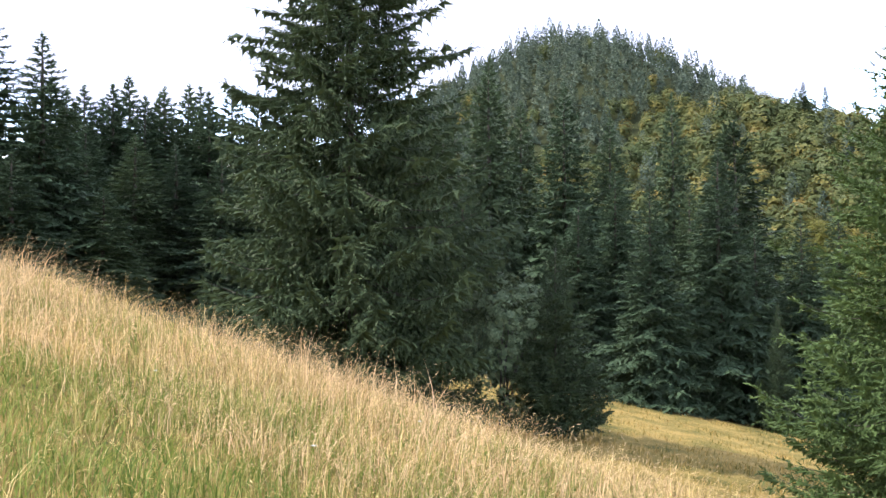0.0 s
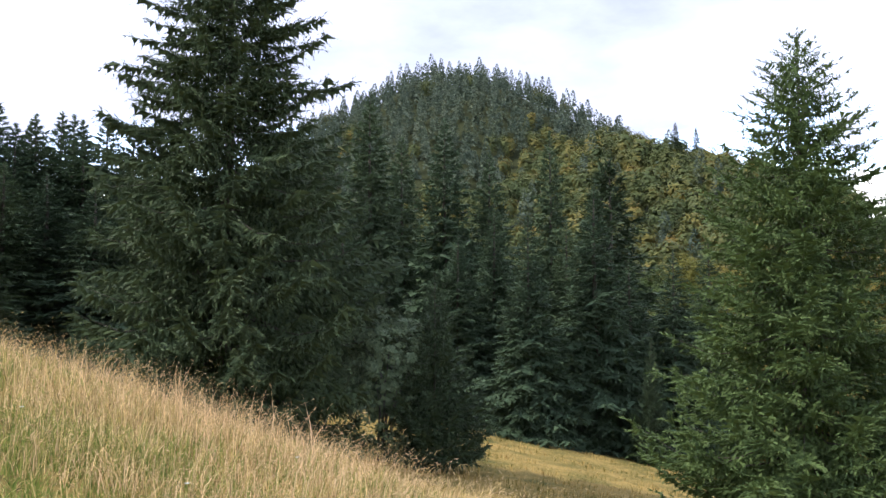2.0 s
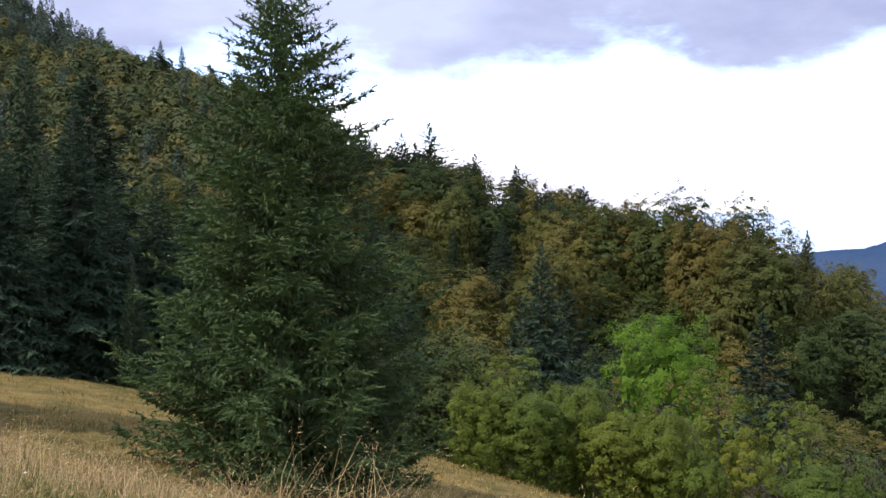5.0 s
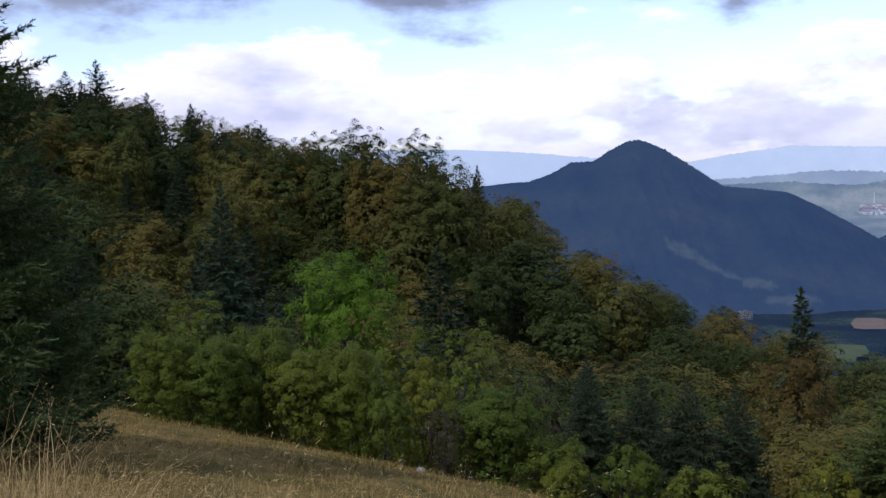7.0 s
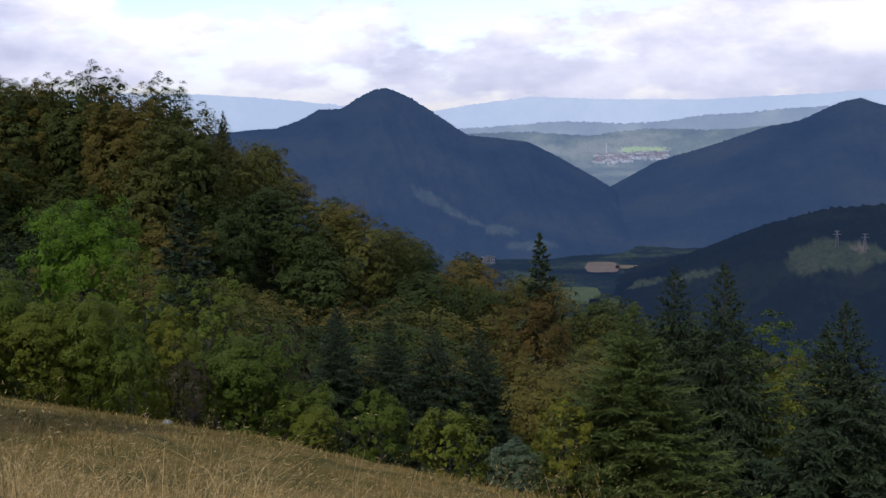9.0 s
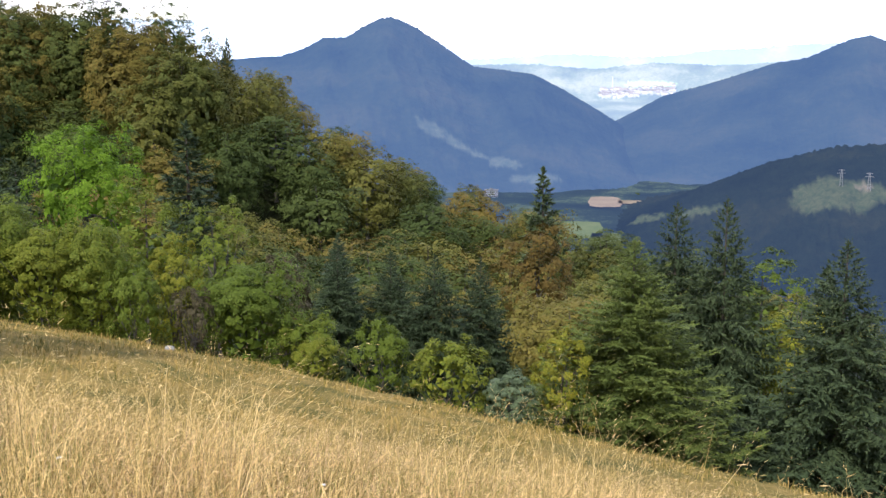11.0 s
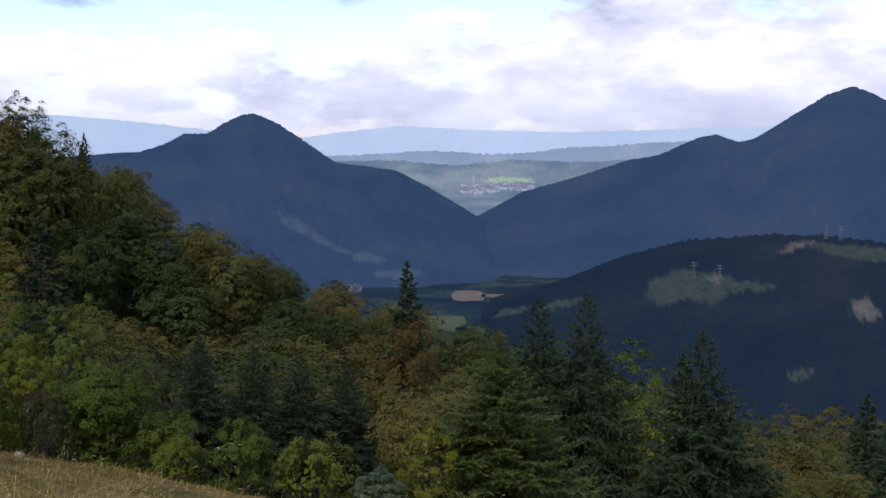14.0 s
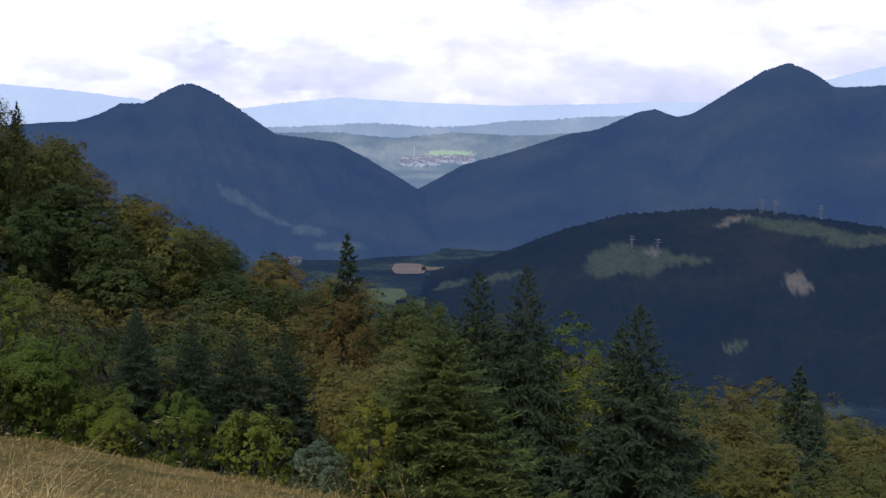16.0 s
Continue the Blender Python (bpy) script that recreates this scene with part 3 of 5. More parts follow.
def stand(x, y, spin=0.0, s=1.0, sz=1.0, sink=0.05):
    return pose(x, y, height(x, y) - sink, 0, 0, spin) @ Matrix.Diagonal((s, s, sz, 1))


def leafy_meshes(name, H, R, seed, clumps, leaves, leaf, mat, wood_mat=None, low=0.25, stems=1, lump=0.3, limbs=18, far=False):
    """A broadleaved tree or bush: stems and limbs, and tufts of leaves over a crown of many lobes."""
    rng = np.random.RandomState(seed)
    mid = H * (low + (1 - low) * 0.46)
    rz = H * (1 - low) * 0.54
    up = np.array([0, 0, 1.0])
    lobes = unit(rng.normal(0, 1, (24, 3)) + np.array([0, 0, 0.25]))
    gain = rng.uniform(0.45, 1.0, 24)

    def envelope(d):
        """How far the crown reaches along the ways d, as a share of its half width."""
        return 1.04 - lump * 0.6 + lump * 1.1 * (np.clip(d @ lobes.T, 0, 1) ** 14 * gain).max(1)

    d = unit(rng.normal(0, 1, (clumps, 3)) + np.array([0, 0, 0.45]))
    shell = envelope(d) * np.where(rng.rand(clumps) < 0.75, rng.uniform(0.86, 1.0, clumps), rng.uniform(0.62, 0.86, clumps))
    taper = np.where(d[:, 2] > 0, 1 + 0.22 * d[:, 2] ** 2, 1.0)
    C = np.stack([d[:, 0] * R * shell * taper, d[:, 1] * R * shell * taper, mid + np.sign(d[:, 2]) * np.abs(d[:, 2]) ** 0.8 * rz * shell], -1)
    C[:, 2] = np.maximum(C[:, 2], 0.07 * H)
    C = C * np.array([0.90, 0.90, 0.95])
    share = rng.uniform(0.5, 1.5, clumps)
    own = rng.choice(clumps, leaves, p=share / share.sum())
    # rounded tufts
    rc = R * rng.uniform(0.09, 0.20, clumps)
    puff = unit(rng.normal(0, 1, (leaves, 3)) + 1.0 * d[own] + up * 0.35)
    cen = C[own] + puff * (rc[own] * rng.uniform(0.65, 1.12, leaves))[:, None] * np.array([1, 1, 0.85])
    outw = unit(0.55 * puff + 0.6 * d[own] + 0.2 * up + rng.normal(0, 0.25, cen.shape))
    cen[:, 2] = np.maximum(cen[:, 2], 0.03)
    way = np.cross(outw, rng.normal(0, 1, cen.shape))
    size = leaf * rng.uniform(0.65, 1.3, leaves)
    # older leaves in the depth of the crown
    m = int(clumps * 3)
    dd = unit(rng.normal(0, 1, (m, 3)) + np.array([0, 0, 0.1]))
    deep = dd * np.array([R, R, rz]) * (envelope(dd) * rng.uniform(0.45, 0.74, m))[:, None] + np.array([0, 0, mid])
    deep[:, 2] = np.maximum(deep[:, 2], 0.06 * H)
    cen, outw = np.concatenate([cen, deep]), np.concatenate([outw, unit(dd + rng.normal(0, 0.3, dd.shape))])
    way = unit(np.concatenate([way, np.cross(dd, rng.normal(0, 1, dd.shape))]))
    size = np.concatenate([size, R * rng.uniform(0.10, 0.16, m)])
    side = unit(np.cross(outw, way))
    if far:
        v, q = spikes(cen - way * size[:, None] * 0.4, way, side, size, size * 0.95)
        crown = mesh_of(name + "_leaves", v, None, q, mat)
    else:
        v, q = blades(cen, way, side, size, size * 0.72)
        crown = mesh_of(name + "_leaves", v, q, None, mat)
    # stems and limbs
    k = 6
    u = np.linspace(0, 1, k)
    paths, radii = [], []
    base = 0.018 * H if stems == 1 else 0.009 * H
    for i in range(stems):
        o = np.array([rng.normal(0, 0.10 * R), rng.normal(0, 0.10 * R), 0]) if stems > 1 else np.zeros(3)
        tip = np.array([rng.normal(0, 0.45 * R), rng.normal(0, 0.45 * R), H * rng.uniform(0.6, 0.85)]) if stems > 1 else np.array([rng.normal(0, 0.1 * R), rng.normal(0, 0.1 * R), H * 0.9])
        p = o + (tip - o) * u[:, None] ** np.array([1.4, 1.4, 1.0])
        p[0, 2] -= 0.3
        paths.append(p)
        radii.append(base * (1 - 0.85 * u))
    for i in range(min(limbs, clumps)):
        s = paths[rng.randint(stems)]
        a = s[rng.randint(1, 4)]
        b = C[rng.randint(clumps)]
        p = a + (b - a) * u[:, None]
        p[:, 2] += 0.12 * H * np.sin(u * np.pi) * 0.4
        paths.append(p)
        radii.append(base * 0.4 * (1 - 0.85 * u))
    tv, tq = tubes(np.array(paths), np.array(radii), 4 if far else 6)
    wood = mesh_of(name + "_trunk", tv, tq, None, wood_mat or BEECH, False)
    return wood, crown


# two large spruces on the edge of the meadow
def build_big_spruces():
    w, c = spruce_meshes("big_spruce", 15.2, 3.15, 11, 620, 0.145, 0.115, NEEDLE_DARK, -0.42, 0.34, 0.85, 0.76, 0.74, 0.20, longest=0.45, wide=0.32)
    tree_of("spruce_tree", w, c, "tall old dark spruce with ragged drooping boughs at the meadow's edge", "spruce", "large spruces", stand(-2.2, 26.9, 40))
    w, c = spruce_meshes("bright_spruce", 9.55, 2.6, 12, 520, 0.115, 0.095, NEEDLE, -0.50, 0.45, 0.45, 0.78, 0.64, 0.14, longest=0.36, fan=0.26, wide=0.34)
    tree_of("spruce_tree", w, c, "bushy bright green spruce branched down to the grass", "spruce", "large spruces", stand(8.4, 19.25, 10))


build_big_spruces()

# spruces of the wood's edge: (x, y, height, radius, variant)
SPRUCES = [
    (-15.9, 54.7, 11.7, 3.6, 'back'),
    (-12.1, 56.7, 12.3, 3.6, 'back'),
    (-14.2, 54.2, 11.2, 3.4, 'back'),
    (-18.6, 53.9, 11.7, 3.6, 'back'),
    (-15.0, 42.4, 11.5, 3.6, 'tall'),
    (-17.5, 43.6, 12.5, 3.6, 'tall'),
    (-19.1, 41.9, 11.6, 3.6, 'tall'),
    (-16.0, 57.8, 12.7, 3.8, 'back'),
    (-13.1, 58.6, 12.7, 3.8, 'back'),
    (-15.0, 60.2, 12.3, 3.6, 'back'),
    (-17.8, 59.4, 11.7, 3.8, 'back'),
    (-17.3, 52.2, 10.9, 3.6, 'back'),
    (-15.0, 47.7, 8.9, 3.4, 'tall'),
    (-10.6, 57.0, 12.5, 3.6, 'back'),
    (-8.4, 59.4, 13.3, 3.6, 'back'),
    (-11.3, 54.9, 11.8, 3.6, 'back'),
    (-9.0, 55.3, 12.1, 3.6, 'back'),
    (-13.6, 55.4, 11.9, 3.6, 'back'),
    (-17.5, 55.3, 11.6, 3.6, 'back'),
    (-11.0, 46.7, 8.2, 3.2, 'slim'),
    (-8.8, 45.2, 7.7, 3.2, 'tall'),
    (-12.3, 45.4, 8.3, 3.2, 'slim'),
    (-7.4, 46.4, 8.4, 3.2, 'tall'),
    (-5.7, 49.7, 9.4, 3.4, 'tall'),
    (-14.2, 37.4, 6.4, 2.9, 'slim'),
    (-12.3, 41.2, 5.8, 2.6, 'slim'),
    (-16.3, 38.7, 8.3, 3.1, 'tall'),
    (-27.1, 62.4, 12.2, 3.6, 'back'),
    (-23.9, 65.8, 12.3, 3.6, 'back'),
    (-21.0, 64.7, 11.8, 3.6, 'back'),
    (-19.8, 69.2, 12.1, 3.6, 'back'),
    (-17.5, 67.8, 11.7, 3.6, 'back'),
    (-16.4, 71.1, 12.3, 3.6, 'back'),
    (-14.0, 68.6, 12.1, 3.6, 'back'),
    (-12.0, 71.0, 12.6, 3.6, 'back'),
    (-8.5, 69.5, 12.6, 3.6, 'back'),
    (-19.5, 63.0, 10.9, 3.6, 'back'),
    (2.4, 57.9, 15.5, 3.2, 'back'),
    (6.0, 55.7, 14.2, 3.0, 'back'),
    (4.3, 61.8, 14.1, 2.8, 'back'),
    (8.5, 57.4, 13.2, 2.9, 'back'),
    (11.9, 58.8, 15.4, 2.4, 'back'),
    (10.6, 43.7, 10.3, 2.6, 'slim'),
    (7.7, 42.3, 8.4, 1.9, 'slim'),
    (7.5, 49.4, 9.7, 2.2, 'slim'),
    (10.6, 48.9, 9.4, 2.2, 'slim'),
    (12.1, 41.3, 4.8, 0.7, 'dark'),
    (12.4, 45.3, 7.9, 2.1, 'slim'),
    (14.4, 45.8, 8.8, 2.3, 'slim'),
    (16.4, 47.2, 10.0, 2.3, 'slim'),
    (0.0, 57.0, 12.4, 2.8, 'back'),
    (-2.5, 57.9, 11.8, 2.8, 'back'),
    (-5.1, 57.8, 12.1, 2.8, 'back'),
    (0.9, 50.0, 8.2, 2.4, 'slim'),
    (5.7, 47.7, 7.8, 2.2, 'slim'),
    (2.65, 26.9, 4.7, 1.2, 'dark'),
    (34.5, 46.6, 13.4, 2.6, 'back'),
    (30.0, 11.2, 6.6, 3.3, 'young'),
    (40.8, 13.6, 10.2, 3.3, 'broad'),
    (40.4, 11.6, 10.5, 3.1, 'broad'),
    (33.5, 6.1, 8.2, 3.3, 'broad'),
    (50.4, 32.5, 7.9, 2.9, 'broad'),
    (49.9, 29.5, 7.9, 2.9, 'broad'),
    (52.9, 28.4, 8.2, 2.9, 'broad'),
    (48.0, 34.3, 7.8, 2.7, 'broad'),
    (60.0, 1.7, 8.8, 1.5, 'back'),
    (50.5, 36.0, 8.6, 2.2, 'back'),
]
# spruces far up the ridge and on the spur
FAR_SPRUCES = [
    (117.1, 195.6, 18.3, 4.8, 'b'),
    (113.3, 200.2, 16.2, 4.8, 'b'),
    (117.7, 179.9, 14.3, 4.5, 'b'),
    (120.7, 162.0, 14.3, 4.2, 'b'),
    (123.5, 154.7, 16.6, 5.4, 'b'),
    (127.4, 109.6, 15.9, 2.6, 'a'),
    (101.4, 47.5, 22.0, 5.0, 'a'),
    (126.8, 473.3, 11.5, 4, 'a'),
    (130.7, 409.6, 15.6, 3.6, 'a'),
    (134.7, 397.8, 16.4, 3.4, 'a'),
    (104.6, 193.5, 13.5, 3, 'a'),
]
# bushes of the hedge below the meadow: (x, y, height, radius, variant)
BUSHES = [
    (21.0, 31.7, 3.2, 1.4, 'hazel'),
    (22.3, 30.7, 3.3, 1.6, 'hazel'),
    (24.1, 30.6, 4.3, 1.6, 'hazel'),
    (24.3, 28.6, 3.6, 1.55, 'hazel'),
    (25.3, 27.6, 4.1, 1.5, 'hazel'),
    (27.5, 26.2, 4.6, 1.1, 'yellow'),
    (25.1, 25.8, 2.7, 0.95, 'round'),
    (26.0, 24.1, 2.5, 0.8, 'dull'),
    (28.3, 23.8, 4.2, 1.9, 'hazel'),
    (28.1, 20.9, 1.8, 0.95, 'round'),
    (29.1, 22.1, 2.7, 1.3, 'round'),
    (29.2, 19.3, 2.8, 1.1, 'round'),
    (28.7, 16.4, 2.6, 1.35, 'round'),
    (26.8, 13.4, 1.7, 0.8, 'willow'),
    (28.3, 12.6, 3.6, 1.0, 'yellow'),
    (36.0, 28.6, 6.2, 1.8, 'dull'),
    (42.9, 9.6, 7.8, 2.2, 'gold'),
    (51.1, 56.2, 15.5, 4.3, 'bright'),
    (58.2, 14.7, 10.6, 3.4, 'tree'),
    (75.9, 36.0, 14.2, 3.6, 'russet'),
    (1.5, 27.5, 3.9, 1.15, 'willow'),
    (27.5, 39.3, 5.9, 2, 'tree'),
    (35.4, 35.4, 8.2, 2.2, 'tree'),
    (37.4, 33.1, 8.1, 2.0, 'tree'),
]


def copies(rows, kinds, name, category, group):
    """Stand a copy of the chosen kind at each row; the first of each kind is the original."""
    first = {}
    rng = random.Random(5)
    for x, y, H, R, kind in rows:
        w, c, h0, r0, label = kinds[kind]
        m = stand(x, y, rng.uniform(0, 360), R / r0, H / h0)
        if kind in first:
            copy_thing(first[kind], m)
            # a scaled original must not scale its copies twice
        else:
            first[kind] = tree_of(name, w, c, label, category, group, Matrix.Identity(4))
            first[kind].matrix_basis = Matrix.Identity(4)
            copy_thing(first[kind], m)
    for kind, root in first.items():
        for o in list(root.children):
            bpy.data.objects.remove(o)
        bpy.data.objects.remove(root)


SPRUCE_KINDS = {
    "tall": (*spruce_meshes("tall_spruce", 17.0, 2.4, 21, 310, 0.27, 0.21, NEEDLE_MID, -0.75, 0.25, 0.8, 0.92, 0.80, 0.15, limbs=6, core=50, wide=0.36, web=1.6, fan=0.36), 17.0, 2.4, "tall dark spruce at the edge of the wood"),
    "slim": (*spruce_meshes("slim_spruce", 13.0, 1.9, 22, 310, 0.21, 0.17, NEEDLE_MID, -0.75, 0.28, 0.7, 0.92, 0.82, 0.15, limbs=6, core=50, wide=0.36, web=1.6, fan=0.38), 13.0, 1.9, "slim dark green spruce with dense boughs"),
    "back": (*spruce_meshes("back_spruce", 17.0, 2.6, 25, 270, 0.38, 0.29, NEEDLE_MID, -0.75, 0.25, 0.8, 0.92, 0.80, 0.17, limbs=0, core=45, wide=0.40, thin=0.5, web=1.8, fan=0.40), 17.0, 2.6, "tall spruce in the depth of the wood"),
    "young": (*spruce_meshes("young_spruce", 10.0, 3.2, 23, 420, 0.16, 0.135, NEEDLE_YOUNG, -0.40, 0.42, 0.40, 0.92, 0.85, 0.15, longest=0.42, fan=0.26), 10.0, 3.2, "young bushy green spruce standing below the meadow"),
    "broad": (*spruce_meshes("broad_spruce", 11.0, 3.2, 27, 360, 0.21, 0.17, NEEDLE_DARK, -0.55, 0.34, 0.8, 0.92, 0.80, 0.16, limbs=4, core=25, longest=0.5, fan=0.26), 11.0, 3.2, "broad dark green spruce with sweeping boughs below the meadow"),
    "dark": (*spruce_meshes("dark_spruce", 5.0, 1.6, 24, 260, 0.13, 0.10, NEEDLE_DARK, -0.15, 0.30, 0.3, 0.85, 0.88, 0.22, core=30), 5.0, 1.6, "small dark spruce alone on the meadow"),
}
copies(SPRUCES, SPRUCE_KINDS, "spruce_tree", "spruce", "spruces of the wood's edge")
FAR_KINDS = {
    "a": (*spruce_meshes("far_spruce", 16.0, 2.6, 31, 170, 0.62, 0.46, NEEDLE_DARK, -0.65, 0.25, 0.7, 0.92, 0.85, 0.18, limbs=0, core=24, thin=0.55, web=1.6, fan=0.34), 16.0, 2.6, "dark spruce among the broadleaved trees of the slope"),
    "b": (*spruce_meshes("far_fir", 15.0, 2.8, 32, 150, 0.42, 0.36, NEEDLE_DARK, -0.10, 0.10, 0.4, 0.6, 0.7, 0.36, limbs=3, core=30, bare=0.15, web=1.7), 15.0, 2.8, "ragged dark fir on the crest of the ridge"),
}
BUSH_KINDS = {
    "hazel": (*leafy_meshes("hazel", 4.0, 1.6, 41, 260, 24000, 0.056, LEAF_BUSH, BEECH, 0.0, 7, 0.34, 8, True), 4.0, 1.6, "dense green hazel bush in the hedge below the meadow"),
    "round": (*leafy_meshes("round_hazel", 2.4, 1.2, 42, 90, 9000, 0.06, LEAF_BUSH, BEECH, 0.0, 6, 0.15, 8, True), 2.4, 1.2, "round green hazel bush in the hedge below the meadow"),
    "yellow": (*leafy_meshes("yellow_shrub", 4.0, 1.1, 43, 90, 10000, 0.056, LEAF_YELLOW, BEECH, 0.0, 5, 0.40, 8, True), 4.0, 1.1, "shrub turning yellow in the hedge below the meadow"),
    "willow": (*leafy_meshes("willow", 3.4, 1.1, 44, 150, 12000, 0.060, LEAF_SILVER, BEECH, 0.0, 6, 0.25, 8, True), 3.4, 1.1, "silvery grey-green willow bush"),
    "dull": (*leafy_meshes("withered_shrub", 2.2, 0.9, 45, 60, 4500, 0.06, LEAF_DULL, BEECH, 0.0, 8, 0.4), 2.2, 0.9, "withered grey-brown thorn bush in the hedge"),
    "bright": (*leafy_meshes("ash", 12.0, 3.6, 46, 170, 26000, 0.10, LEAF_BRIGHT, BEECH, 0.1, 1, 0.3, 6, True), 12.0, 3.6, "bright green ash tree among darker trees"),
    "russet": (*leafy_meshes("russet_beech", 12.0, 3.6, 47, 120, 9000, 0.16, LEAF_RUSSET, BEECH, 0.05, 1, 0.4, 6, True), 12.0, 3.6, "russet-brown beech in autumn leaf"),
    "gold": (*leafy_meshes("golden_maple", 9.0, 2.6, 48, 100, 9000, 0.11, LEAF_YELLOW, BEECH, 0.05, 1, 0.4, 8, True), 9.0, 2.6, "maple turning golden yellow"),
    "tree": (*leafy_meshes("green_beech", 10.0, 3.0, 49, 110, 9000, 0.12, LEAF_BUSH, BEECH, 0.05, 1, 0.4, 8, True), 10.0, 3.0, "green broadleaved tree at the wood's edge"),
}
copies(BUSHES, BUSH_KINDS, "bush", "bush", "hedge and bushes")

SLOPE_KINDS = {
    "p": (*leafy_meshes("beech_one", 12.0, 4.4, 51, 230, 7800, 0.20, LEAF, BEECH, 0.02, 1, 0.4, 3, True), 12.0, 4.4, "beech in mixed green and yellow autumn leaf on the slope"),
    "q": (*leafy_meshes("beech_two", 11.0, 4.0, 52, 220, 7200, 0.19, LEAF, BEECH, 0.02, 1, 0.45, 3, True), 11.0, 4.0, "beech in mixed green and yellow autumn leaf on the slope"),
    "n": (*leafy_meshes("near_beech", 10.0, 3.6, 54, 240, 9500, 0.15, LEAF, BEECH, 0.02, 1, 0.4, 5, True), 10.0, 3.6, "beech in green and yellow leaf at the slope's foot"),
    "o": (*leafy_meshes("near_hornbeam", 9.0, 3.4, 55, 240, 9500, 0.145, LEAF, BEECH, 0.02, 1, 0.4, 5, True), 9.0, 3.4, "hornbeam in dull green leaf at the slope's foot"),
    "t": (*leafy_meshes("tall_beech", 18.0, 4.8, 56, 340, 19000, 0.19, LEAF, BEECH, 0.08, 1, 0.4, 3, True), 18.0, 4.8, "tall beech in dark autumn leaf on the crest of the spur"),
    "r": (*leafy_meshes("beech_three", 13.0, 4.0, 53, 230, 7800, 0.195, LEAF, BEECH, 0.02, 1, 0.4, 3, True), 13.0, 4.0, "hornbeam in dull green autumn leaf on the slope"),
}


# how high the canopy reaches above the meadow, in degrees of rise, along the spur
CANOPY = [(10, 9.8), (19, 8.4), (25, 7.0), (31, 5.0), (37, 3.7), (42, 3.9), (45, 3.6), (47, 2.7), (48.5, 1.0), (50, 0.0), (53.3, -2.4), (57.5, -5.0), (63, -6.9), (70, -9.0), (77, -10.0), (84, -12.2), (92, -11.4), (105, -12)]


def room(x, y):
    """The height that a tree may reach at x, y."""
    deg = math.degrees(math.atan2(x, y))
    e = float(np.interp(deg, [c[0] for c in CANOPY], [c[1] for c in CANOPY]))
    return math.hypot(x, y) * math.tan(radians(e)) + EYE - height(x, y)


def stand_of_trees(rows, seed):
    """Many trees joined into one wood."""
    rng = random.Random(seed)
    for part_name, which, mat in (("trunks", 0, BEECH), ("leaves", 1, LEAF)):
        V, Q, T, base = [], [], [], 0
        for x, y, H, R, kind in rows:
            me, h0, r0 = SLOPE_KINDS[kind][which], SLOPE_KINDS[kind][2], SLOPE_KINDS[kind][3]
            co = np.empty(len(me.vertices) * 3)
            me.vertices.foreach_get("co", co)
            corner = np.empty(len(me.loops), int)
            me.loops.foreach_get("vertex_index", corner)
            a = rng.uniform(0, 6.283)
            rot = np.array([[math.cos(a), -math.sin(a), 0], [math.sin(a), math.cos(a), 0], [0, 0, 1.0]])
            V.append(co.reshape(-1, 3) @ rot.T * np.array([R / r0, R / r0, H / h0]) + np.array([x, y, height(x, y) - 0.05]))
            (T if which else Q).append(corner.reshape(-1, 3 if which else 4) + base)
            base += len(me.vertices)
        me = mesh_of("slope_wood_" + part_name, np.concatenate(V), None if which else np.concatenate(Q), np.concatenate(T) if which else None, mat)
        tagged(new("slope_wood", me), "dense autumn beech wood high on the slope" if which else "grey trunks of the beech wood on the slope", "forest", kind="stuff")


